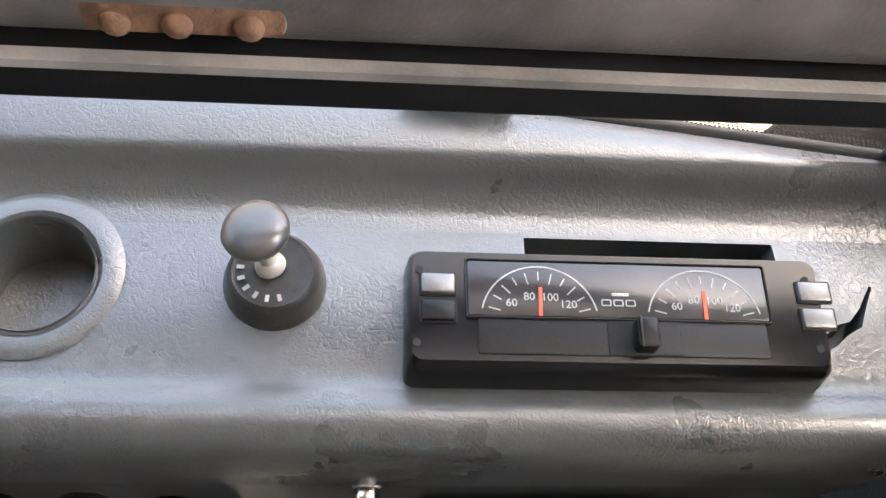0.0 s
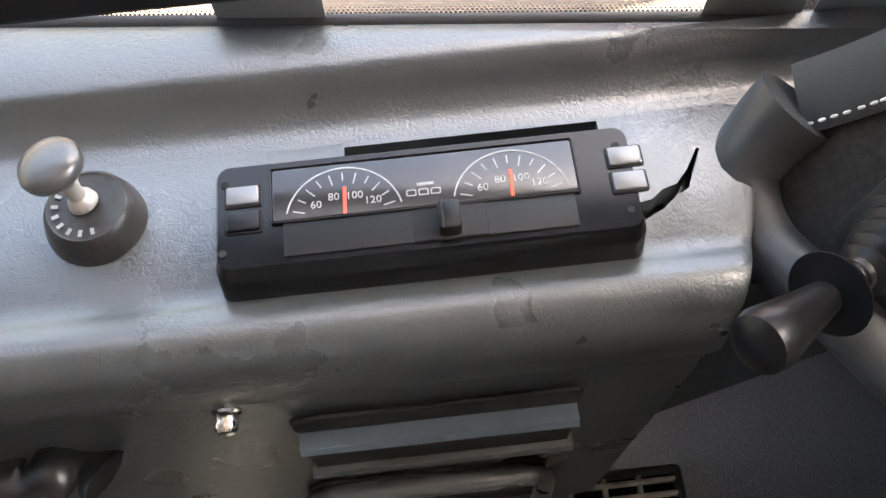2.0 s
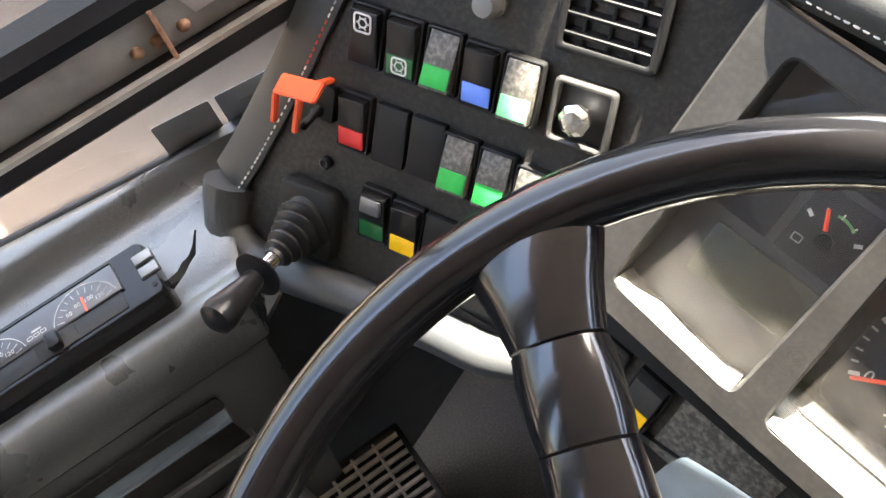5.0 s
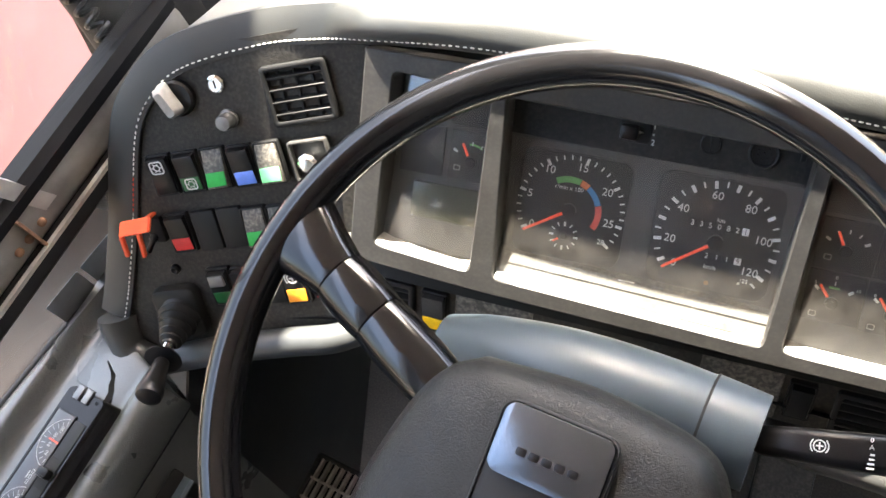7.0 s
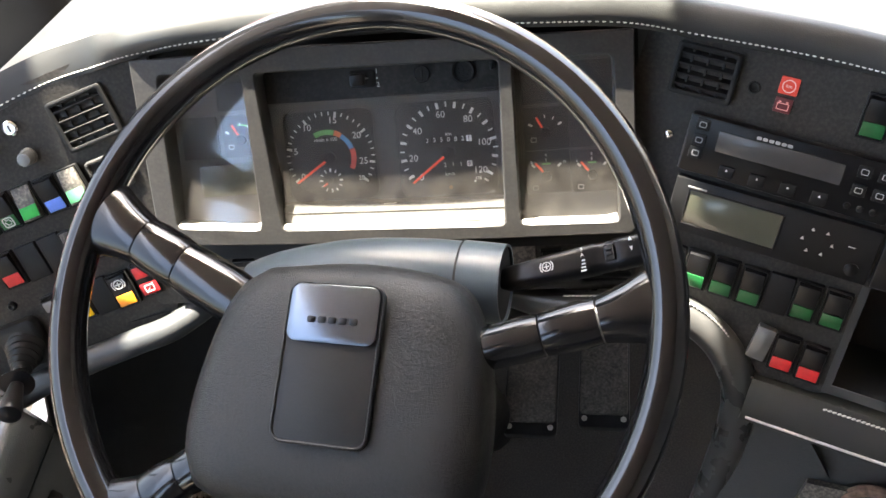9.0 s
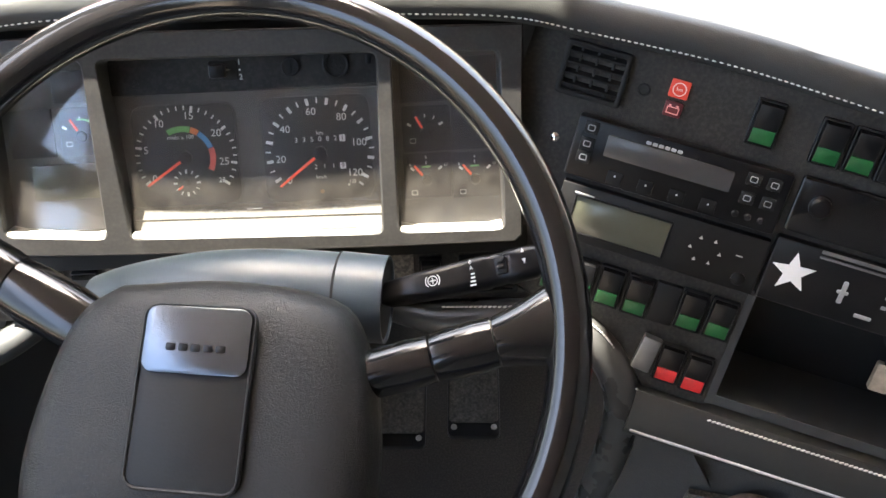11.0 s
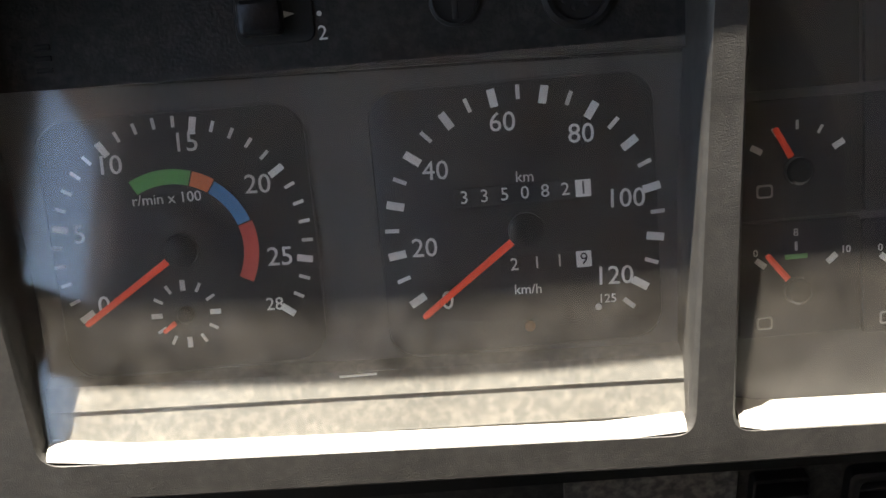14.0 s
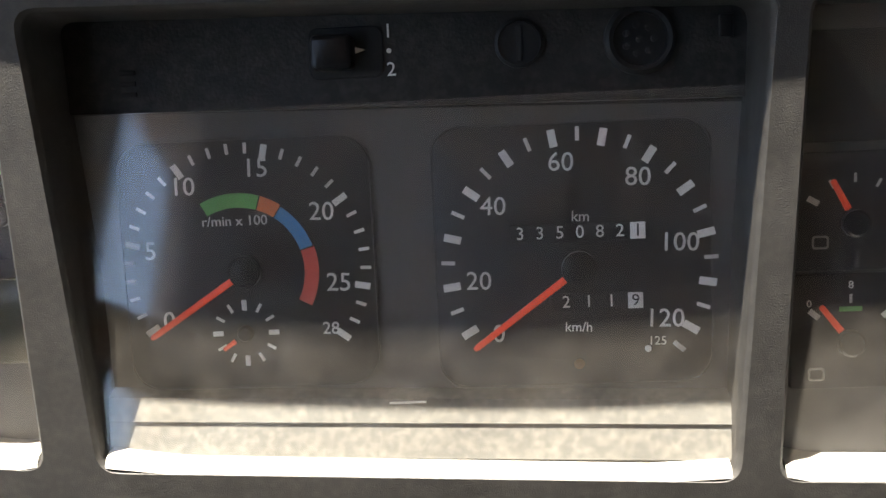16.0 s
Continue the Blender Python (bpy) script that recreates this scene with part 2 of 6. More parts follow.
def part(name, bm, material, parent=None, label="", angle=40):
    me = bpy.data.meshes.new(name)
    bmesh.ops.recalc_face_normals(bm, faces=bm.faces[:])
    bm.to_mesh(me)
    bm.free()
    me.shade_smooth()
    me.set_sharp_from_angle(angle=radians(angle))
    me.materials.append(material)
    ob = new(name, me)
    if parent:
        ob.parent = parent
    if label:
        tagged(ob, label)
    return ob


def B():
    return bmesh.new()


def outline(w, h, r, n=4):
    pts = []
    r = min(r, w / 2 - 1e-5, h / 2 - 1e-5)
    for cx, cy, a0 in ((w / 2 - r, h / 2 - r, 0), (-w / 2 + r, h / 2 - r, 90), (-w / 2 + r, -h / 2 + r, 180), (w / 2 - r, -h / 2 + r, 270)):
        for i in range(n + 1):
            a = radians(a0 + 90 * i / n)
            pts.append((cx + r * math.cos(a), cy + r * math.sin(a)))
    return pts


def loft(bm, rings, caps=(True, True), closed=True):
    vs = [[bm.verts.new(p) for p in ring] for ring in rings]
    for a, b in zip(vs, vs[1:]):
        n = len(a)
        for i in range(n if closed else n - 1):
            j = (i + 1) % n
            bm.faces.new((a[i], a[j], b[j], b[i]))
    if caps[0]:
        bm.faces.new(vs[0][::-1])
    if caps[1]:
        bm.faces.new(vs[-1])
    return vs


def slab(bm, cx, cy, w, h, z0, z1, r=0.002, ch=0.0008, m=None, n=3):
    """A rounded block standing on z0 with a chamfered upper edge."""
    rings = []
    for z, ins in ((z0, 0), (z1 - ch, 0), (z1 - ch * 0.3, ch * 0.3), (z1, ch)):
        rings.append([Vector((cx + x, cy + y, z)) for x, y in outline(w - 2 * ins, h - 2 * ins, max(r - ins, 0.0002), n)])
    if m:
        rings = [[m @ p for p in ring] for ring in rings]
    loft(bm, rings)
    return bm


def ringframe(bm, cx, cy, w, h, bw, z0, z1, r=0.003, ch=0.0007, n=3):
    """A rectangular frame with an open middle."""
    rings = []
    for (ww, hh, rr), z in (((w, h, r), z0), ((w, h, r), z1 - ch), ((w - 2 * ch, h - 2 * ch, r), z1),
                            ((w - 2 * bw + 2 * ch, h - 2 * bw + 2 * ch, r * 0.7), z1), ((w - 2 * bw, h - 2 * bw, r * 0.7), z1 - ch), ((w - 2 * bw, h - 2 * bw, r * 0.7), z0)):
        rings.append([(cx + x, cy + y, z) for x, y in outline(ww, hh, rr, n)])
    loft(bm, rings + [rings[0]], caps=(False, False))
    bmesh.ops.remove_doubles(bm, verts=bm.verts[:], dist=1e-6)
    return bm


def lathe(bm, prof, seg=24, m=None, caps=(True, True)):
    rings = []
    for r, z in prof:
        ring = [Vector((max(r, 1e-5) * math.cos(2 * math.pi * i / seg), max(r, 1e-5) * math.sin(2 * math.pi * i / seg), z)) for i in range(seg)]
        rings.append([m @ p for p in ring] if m else ring)
    loft(bm, rings, caps)
    return bm


def smooth_path(pts, k=8):
    P = [Vector(p) for p in pts]
    P = [2 * P[0] - P[1]] + P + [2 * P[-1] - P[-2]]
    out = []
    for i in range(1, len(P) - 2):
        a, b, c, d = P[i - 1:i + 3]
        for j in range(k):
            t = j / k
            out.append(0.5 * (2 * b + (c - a) * t + (2 * a - 5 * b + 4 * c - d) * t * t + (3 * b - a - 3 * c + d) * t ** 3))
    return out + [P[-2]]


def tube(bm, pts, r, seg=12, caps=(True, True), up=(0, 0, 1), flat=1.0):
    rings = []
    n = len(pts)
    u = Vector(up)
    for i, p in enumerate(pts):
        t = (Vector(pts[min(i + 1, n - 1)]) - Vector(pts[max(i - 1, 0)])).normalized()
        s = t.cross(u).normalized()
        u = s.cross(t)
        rad = r[i] if isinstance(r, (list, tuple)) else r
        rings.append([Vector(p) + rad * (math.cos(2 * math.pi * k / seg) * s + flat * math.sin(2 * math.pi * k / seg) * u) for k in range(seg)])
    loft(bm, rings, caps)
    return bm


def poly(bm, pts, z0, z1):
    loft(bm, [[(x, y, z0) for x, y in pts], [(x, y, z1) for x, y in pts]])
    return bm


def lettering(name, s, size, x, y, z, material, parent, label="", rot=0.0, align="CENTER", thick=0.0002):
    c = bpy.data.curves.new(name, "FONT")
    c.body, c.size, c.align_x, c.align_y, c.extrude = s, size, align, "CENTER", thick
    c.resolution_u = 3
    tmp = bpy.data.objects.new("tmp", c)
    scene.collection.objects.link(tmp)
    me = bpy.data.meshes.new_from_object(tmp.evaluated_get(bpy.context.evaluated_depsgraph_get()))
    bpy.data.objects.remove(tmp)
    me.transform(pose(x, y, z, 0, 0, rot))
    me.materials.clear()
    me.materials.append(material)
    me.name = name
    ob = new(name, me)
    ob.parent = parent
    if label:
        tagged(ob, label)
    return ob


def frame_at(m, x, y, z=0, rx=0, ry=0, rz=0):
    return m @ pose(x, y, z, rx, ry, rz)


# ---- structure ----
def wbox(name, lo, hi, material, label, category, bev=0.0):
    bm = B()
    slab(bm, (lo[0] + hi[0]) / 2, (lo[1] + hi[1]) / 2, hi[0] - lo[0], hi[1] - lo[1], lo[2], hi[2], r=max(bev, 0.0005), ch=max(bev, 0.0005), n=1)
    return tagged(part(name, bm, material), label, category, kind="structure")


wbox("floor", (-0.75, -3.0, -0.06), (1.7, 0.75, 0.0), FLOORM, "dark worn rubber floor of the driver's cab", "floor")
wbox("wall_front", (-0.65, 0.62, 0.0), (1.7, 0.70, 0.80), VINYL_DARK, "plain front bulkhead below the windscreen", "wall")
# Unseen wall and pillar; the gap between them shapes the lens reflection.
wbox("wall_left_rear", (-0.80, -3.0, 0.6), (-0.74, -1.66, 2.3), SHELL, "plain grey side wall behind the driver", "wall")
wbox("reflection_pillar", (-0.80, -1.26, 0.42), (-0.74, -0.95, 2.3), SHELL, "unseen grey pillar added to narrow the lens reflection", "pillar")
wbox("wall_left", (-0.675, -3.0, 0.0), (-0.645, 0.75, 0.42), SHELL, "grey lower side wall below the driver's window", "wall")
# Unseen and windowless, closed to full height to cut the fill light.
wbox("wall_right", (1.7, -3.0, 0.0), (1.78, 1.0, 2.3), SHELL, "unseen plain grey wall closing the right side to dim the cab", "wall")
wbox("wall_back", (-0.82, -3.08, 0.0), (1.78, -3.0, 2.4), SHELL, "plain dark partition behind the driver", "wall")
# Unseen roof; its front edge and left overhang are set to cut the sun.
wbox("ceiling", (-0.98, -3.08, 2.3), (1.78, 0.475, 2.36), SHELL, "pale grey lining of the coach roof", "ceiling")
wbox("pillar", (-0.82, 0.28, 0.0), (-0.66, 0.66, 2.36), FRAMEB, "dark windscreen pillar of the coach", "pillar", 0.01)
# Two unseen panels, added to limit the sun patch on the dash.
wbox("sun_mask_right", (0.045, 0.4755, 2.305), (1.78, 1.0, 2.36), SHELL, "unseen grey panel added to keep sun off the radio", "ceiling")
wbox("sun_mask_left", (-0.98, 0.4755, 2.305), (-0.55, 1.0, 2.36), SHELL, "unseen grey panel added to shade the left switches", "ceiling")
# Unseen panel, added to stop sunlight leaking onto the footwell floor.
wbox("sun_stop_panel", (-0.645, 0.14, 0.70), (-0.46, 0.615, 0.72), VINYL_DARK, "unseen dark panel added to keep sun off the footwell floor", "panel")
wbox("ground", (-60, -60, -1.3), (60, 60, -1.2), GROUND, "sunlit beige concrete yard outside the coach", "ground")

bm = B()
for lo, hi in ((( -0.655, 0.60), (1.72, 0.66)),):
    loft(bm, [[(lo[0], 0.58, 0.80), (hi[0], 0.58, 0.80), (hi[0], 0.586, 0.80), (lo[0], 0.586, 0.80)],
              [(lo[0], 0.99, 2.30), (hi[0], 0.99, 2.30), (hi[0], 0.996, 2.30), (lo[0], 0.996, 2.30)]])
tagged(part("windscreen", bm, GLASS), "large clear windscreen above the dashboard", "window", kind="structure")


def along(name, pts, l0, l1, material, parent, label="", k=1):
    """A closed profile (c, n) drawn out along the side ledge."""
    bm = B()
    loft(bm, [[(c, l0 + (l1 - l0) * i / k, n) for c, n in pts] for i in range(k + 1)])
    return part(name, bm, material, parent, label)


# ---- side window ----
win = thing("window_1", F_LEDGE, "black-framed driver's side window with worn aluminium rail", "window", kind="structure")
skew = Matrix.Translation((-0.098, 0, 0)) @ pose(0, 0, 0, 0, 0, -6.9)
seal = along("rubber_seal", [(-0.007, -0.03), (0.001, -0.03), (0.0015, -0.016), (-0.001, -0.011), (-0.004, -0.009), (-0.007, -0.009)], -0.7, 0.6, FRIT, win, "black rubber glazing seal")
seal.data.transform(skew)
dots = B()
for r_ in range(4):
    for i in range(230):
        s_ = 0.0012 - 0.00022 * r_
        slab(dots, 0, 0, s_, s_, 0, 0.0003, r=0.0001, ch=0.0001, n=1, m=pose(-0.0056 + 0.0002 * r_, -0.30 + i * 0.0022 + 0.0011 * (r_ % 2), -0.007 + 0.002 * r_, 0, -80, 0))
dots.transform(skew)
tagged(part("frit_dots", dots, FRIT, win, "dotted black glass border"), kind="stuff")
pn = along("pane", [(-0.009, -0.012), (-0.006, -0.012), (0.062, 0.75), (0.059, 0.75)], -0.9, 0.45, TINTED, win, "lightly tinted window pane")
pn.data.transform(skew)
for l0_, l1_ in ((-0.088, -0.037), (0.136, 0.181), (0.186, 0.236)):
    bm = B()
    slab(bm, (l0_ + l1_) / 2, 0.004, l1_ - l0_, 0.042, 0.0006, 0.001, r=0.002, ch=0.0001)
    slab(bm, (l0_ + l1_) / 2 - 0.004, 0.008, 0.012, 0.003, 0.0009, 0.0013, r=0.0005, ch=0.0001)
    bm.transform(Matrix(((0, 0.0889, 1, -0.0049), (1, 0, 0, 0), (0, 0.996, 0, 0), (0, 0, 0, 1))))
    bm.transform(skew)
    part("sticker", bm, STICKER, win, "smoky grey sticker on the glass")
along("sash_rail", [(-0.047, 0.094), (-0.028, 0.094), (-0.0265, 0.0965), (-0.029, 0.106), (-0.0315, 0.110), (-0.044, 0.110)], -0.9, 0.42, FRAMEB, win, "black lower sash rail")
along("edge_strip", [(-0.0325, 0.1075), (-0.0288, 0.1075), (-0.0290, 0.1112), (-0.0340, 0.1112)], -0.9, 0.42, ALU, win, "worn bare metal edge")
along("slide_rail", [(-0.058, 0.112), (-0.0405, 0.112), (-0.038, 0.116), (-0.036, 0.142), (-0.040, 0.148), (-0.058, 0.148)], -0.9, 0.42, RAILM, win, "worn aluminium slide rail")
along("upper_frame", [(-0.062, 0.1485), (-0.035, 0.1485), (-0.033, 0.160), (-0.04, 0.168), (-0.062, 0.168)], -0.9, 0.42, FRAMEB, win, "black upper sash frame")
bm = B()
slab(bm, 0, 0, 0.05, 0.018, 0, 0.003, r=0.003, m=pose(-0.040, 0.175, 0.124, 0, 90, 90))
br = part("bracket", bm, RUST, win, "rusty riveted bracket")
for l in (0.158, 0.172, 0.19):
    bm = B()
    lathe(bm, [(0.0045, 0), (0.0042, 0.002), (0.0025, 0.0035), (0, 0.004)], 12, pose(-0.037, l, 0.126, 0, 90, 0))
    part("rivet", bm, RUST, br)
bm = B()
slab(bm, 0, 0, 0.022, 0.060, 0, 0.004, r=0.004, ch=0.0015, m=pose(-0.041, -0.158, 0.128, 0, 78, 0))
part("rust_plate", bm, RUST, win, "rusty corroded plate")
for l in (-0.178, -0.160, -0.139):
    bm = B()
    lathe(bm, [(0.0048, 0), (0.0046, 0.002), (0.003, 0.0035), (0, 0.004)], 12, pose(-0.0365, l, 0.122, 0, 78, 0))
    part("rivet", bm, RUST, win, "rusty rivet")
bm = B()
loft(bm, [[(-0.052, 0.2, 0.13), (-0.036, 0.2, 0.13), (-0.036, 0.216, 0.13), (-0.052, 0.216, 0.13)],
          [(-0.042, 0.10, 0.42), (-0.026, 0.10, 0.42), (-0.026, 0.116, 0.42), (-0.042, 0.116, 0.42)]])
part("upright", bm, ALU, win, "grey metal upright of the sliding pane")

# ---- side ledge ----
ledge = thing("side_console", F_LEDGE, "grey grained vinyl side ledge below the driver's window", "console")
PROF = [(-0.056, -0.0345), (-0.045, -0.0335),
        (-0.03, -0.031), (0.0, -0.0295), (0.018, -0.0305), (0.024, -0.0315), (0.029, -0.029), (0.036, -0.0255), (0.043, -0.025), (0.0495, -0.029), (0.0535, -0.038),
        (0.056, -0.055), (0.057, -0.074), (0.0555, -0.0775), (0.049, -0.079), (0.030, -0.082), (-0.056, -0.082)]
PROF = [(c, n + 0.010) for c, n in PROF]
bm = B()
rings = []
for l, s in [(-0.60 + 0.05 * i, 1.0) for i in range(14)] + [(0.09, 1.0), (0.11, 1.0), (0.118, 0.997), (0.122, 0.988), (0.1235, 0.975)]:
    rings.append([(c if c < 0 else c * s, l + max(0.0, (l - 0.05) / 0.0735) * 0.34 * (0.057 - c), n - (1 - s) * 0.08 * (1 if n > -0.05 else 0)) for c, n in PROF])
loft(bm, rings)
shelf = B()
rings2 = []
for i in range(28):
    l = -0.60 + i * 0.034
    cg = -0.099 + 0.12 * l
    k = min(1.0, max(0.35, 0.75 - 1.6 * l))
    rings2.append([(cg, l, -0.010), (cg + 0.008, l, -0.0055), (-0.078, l, -0.0045), (-0.0735, l, -0.0065), (-0.069, l, -0.0065 - 0.008 * k), (-0.0655, l, -0.0172), (-0.0615, l, -0.0207), (-0.0570, l, -0.0233), (-0.0520, l, -0.0240), (-0.0470, l, -0.0236), (-0.0440, l, -0.0238), (-0.0440, l, -0.07), (cg, l, -0.07)])
loft(shelf, rings2)
part("window_shelf", shelf, VINYL, ledge, "pale sheen upper shelf along the window")
shell = part("ledge_shell", bm, VINYL, ledge)


def carve(ob, bm, m=F_LEDGE):
    """Cuts the closed shape bm, drawn in the frame m, out of ob's mesh."""
    me = bpy.data.meshes.new("cutter")
    bmesh.ops.recalc_face_normals(bm, faces=bm.faces[:])
    bm.to_mesh(me)
    bm.free()
    cut = new("cutter", me)
    cut.matrix_world = m
    mod = ob.modifiers.new("cut", "BOOLEAN")
    mod.object, mod.operation, mod.solver = cut, "DIFFERENCE", "EXACT"
    bpy.context.view_layer.update()
    done = bpy.data.meshes.new_from_object(ob.evaluated_get(bpy.context.evaluated_depsgraph_get()))
    ob.modifiers.clear()
    ob.data = done
    done.set_sharp_from_angle(angle=radians(40))
    bpy.data.objects.remove(cut)


carve(shell, lathe(B(), [(0.026, -0.055), (0.026, 0.02)], 40, pose(-0.019, -0.2404, 0)))
carve(shell, slab(B(), -0.0385, 0.024, 0.011, 0.114, -0.05, 0.02, r=0.0006, ch=0.0003))
bm = B()
loft(bm, [[(0.0535, -0.60, -0.0715), (0.052, -0.60, -0.60), (0.0, -0.60, -0.60), (0.0, -0.60, -0.0715)], [(0.0535, 0.120, -0.0715), (0.052, 0.075, -0.60), (0.0, 0.075, -0.60), (0.0, 0.120, -0.0715)]])
part("lower_panel", bm, VINYL, ledge, "slate grey panel below the ledge")
bm = B()
lathe(bm, [(0.038, -0.0195), (0.034, -0.0175), (0.029, -0.018), (0.0262, -0.021), (0.0258, -0.0185), (0.0255, -0.0192)], 40, pose(-0.019, -0.2404, 0), caps=(False, False))
part("cup_rim", bm, VINYL, ledge, "raised rim of the round recess")
bm = B()
lathe(bm, [(0.0262, -0.0175), (0.0256, -0.022), (0.0245, -0.065), (0.0001, -0.066)], 40, pose(-0.019, -0.2404, 0), caps=(False, True))
part("cup_recess", bm, VINYL, ledge, "dark round recess")
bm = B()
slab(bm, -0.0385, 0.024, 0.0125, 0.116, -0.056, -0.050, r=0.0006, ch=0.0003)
part("cut_slot", bm, DARK, ledge, "near-black floor for the shade in the cut-out")
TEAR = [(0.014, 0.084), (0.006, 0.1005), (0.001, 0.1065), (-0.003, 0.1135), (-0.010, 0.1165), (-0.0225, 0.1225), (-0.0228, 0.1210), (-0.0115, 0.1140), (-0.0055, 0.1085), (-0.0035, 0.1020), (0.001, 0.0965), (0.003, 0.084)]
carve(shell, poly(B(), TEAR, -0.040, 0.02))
part("tear_floor", poly(B(), [(c, l) for c, l in TEAR], -0.0415, -0.0402), DARK, ledge, "near-black floor for the shade in the vinyl tear")
bm = B()
lathe(bm, [(0.007, 0), (0.007, 0.004), (0.0055, 0.005), (0.0055, 0.012), (0.004, 0.014), (0, 0.0145)], 16, pose(0.050, -0.0995, -0.081, 0, 90, 0))
part("chrome_stud", bm, CHROME, ledge, "small chrome stud")

# lower fittings on the panel under the ledge
tray = thing("ash_tray", F_LEDGE, "dark grey plastic tray fitting under the side ledge", "tray")
# The finger recess is a near-black sheet in place of its shade.
bm = B()
slab(bm, 0, 0, 0.020, 0.140, 0, 0.0018, r=0.004, ch=0.0008, m=pose(0.0555, -0.004, -0.105, 0, 90, 0))
part("grip_recess_shade", bm, DARK, tray, "near-black sheet for the shaded finger recess")
bm = B()
loft(bm, [[(0.050, l, -0.116), (0.0655, l, -0.1155), (0.0680, l, -0.1185), (0.0665, l, -0.1225), (0.050, l, -0.1225)] for l in (-0.072, -0.070, 0.062, 0.064)])
part("tray_lip", bm, SHROUD, tray, "pale worn top lip")
bm = B()
loft(bm, [[(0.048, l, -0.1226), (0.0650, l, -0.1226), (0.0615, l, -0.150), (0.0605, l, -0.168), (0.048, l, -0.168)] for l in (-0.071, 0.063)])
part("tray_front", bm, PLASTIC_MATT, tray, "black tray front")
bm = B()
loft(bm, [[(0.048, l, -0.1682), (0.0640, l, -0.1690), (0.0655, l, -0.1730), (0.0600, l, -0.182), (0.048, l, -0.182)] for l in (-0.074, 0.066)])
part("tray_ridge", bm, VINYL, tray, "slate grey lower ridge")
grab = thing("storage_bin", F_LEDGE, "open storage bin with a rounded grey rim under the ledge", "bin")
bm = B()
tube(bm, smooth_path([(0.056, -0.088, -0.40), (0.062, -0.087, -0.27), (0.064, -0.078, -0.230), (0.065, -0.055, -0.221), (0.065, 0.030, -0.221), (0.064, 0.050, -0.230), (0.062, 0.057, -0.27), (0.056, 0.056, -0.40)], 6), 0.0065, 10)
part("rim", bm, VINYL, grab, "rounded slate grey rim")
# A near-black sheet gives the bin its shaded inside.
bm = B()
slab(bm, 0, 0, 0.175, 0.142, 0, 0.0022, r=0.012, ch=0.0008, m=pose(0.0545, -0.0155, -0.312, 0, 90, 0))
part("inside_shade", bm, DARK, grab, "near-black sheet for the bin's shaded inside")
bm = B()
loft(bm, [[(0.055, -0.083, z), (0.0600, -0.083, z), (0.0600, 0.053, z), (0.055, 0.053, z)] for z in (-0.300, -0.304)])
part("divider", bm, TRIM, grab, "thin grey divider")
# A plain black roll stands in for the mesh net pocket.
cloth = thing("net_pocket_stand_in", F_LEDGE, "crumpled black roll standing in for a net pocket", "belt")
bm = B()
pts = [(0.066 + 0.004 * math.sin(i * 1.7), -0.36 + 0.013 * i, -0.095 - 0.004 * math.sin(i * 2.3) - 0.0012 * i) for i in range(16)]
tube(bm, smooth_path(pts, 3), [0.012 + 0.003 * math.sin(i * 1.3) for i in range(46)], 8, flat=0.5)
part("crumpled_roll", bm, RUBBER, cloth)

# ---- tyre pressure gauge unit on the ledge ----
tp = thing("pressure_gauge_unit", F_LEDGE @ pose(0.0, 0.0055, 0.0), "black plastic twin tyre pressure gauge on the side ledge", "gauge")
bm = B()
loft(bm, [[(x * 1.0 + 0.0, y, -0.021) for x, y in outline(0.056, 0.175, 0.005)], [(x, y, -0.004) for x, y in outline(0.052, 0.173, 0.005)], [(x - 0.0008, y, 0.0) for x, y in outline(0.047, 0.170, 0.005)]])
bm.transform(Matrix.Translation((0, -0.0045, 0)))
part("case", bm, mat("glossy_black_case", (0.005, 0.005, 0.0055), 0.2, var=0.15, scale=60, bump=0.05, spec=0.28), tp)
bm = B()
slab(bm, -0.008, -0.005, 0.024, 0.124, -0.001, 0.0012, r=0.001, ch=0.0004)
face = part("dial_face", bm, mat("brushed_grey_dial", (0.040, 0.039, 0.040), 0.16, metal=0.2, var=0.15, scale=60, bump=0.1), tp, "dull grey dial strip")
bm = B()
slab(bm, 0.0125, -0.004, 0.015, 0.118, -0.001, 0.0008, r=0.0008, ch=0.0003)
part("lower_face", bm, PLASTIC_MATT, tp, "matt black lower strip")
bm = B()
ringframe(bm, -0.008, -0.005, 0.0262, 0.126, 0.0007, 0.0, 0.0016, r=0.001, ch=0.0002)
part("dial_edge", bm, PLASTIC, tp)


def arc(bm, cx, cy, r0, r1, a0, a1, z, n=24, thick=0.0002):
    rings = []
    for i in range(n + 1):
        a = radians(a0 + (a1 - a0) * i / n)
        rings.append([(cx + r0 * math.cos(a), cy + r0 * math.sin(a), z), (cx + r1 * math.cos(a), cy + r1 * math.sin(a), z),
                      (cx + r1 * math.cos(a), cy + r1 * math.sin(a), z + thick), (cx + r0 * math.cos(a), cy + r0 * math.sin(a), z + thick)])
    loft(bm, rings)
    return bm


def bar(bm, cx, cy, a, r0, r1, w, z, thick=0.0002):
    ca, sa = math.cos(radians(a)), math.sin(radians(a))
    pts = []
    for r, s in ((r0, -w / 2), (r1, -w / 2), (r1, w / 2), (r0, w / 2)):
        pts.append((cx + r * ca - s * sa, cy + r * sa + s * ca))
    loft(bm, [[(x, y, z) for x, y in pts], [(x, y, z + thick) for x, y in pts]])


def swap(bm):
    """Turns a face drawn right-and-up so that its right runs along the ledge and its up towards the window."""
    bm.transform(Matrix(((0, -1, 0, 0), (1, 0, 0, 0), (0, 0, 1, 0), (0, 0, 0, 1))))
    return bm


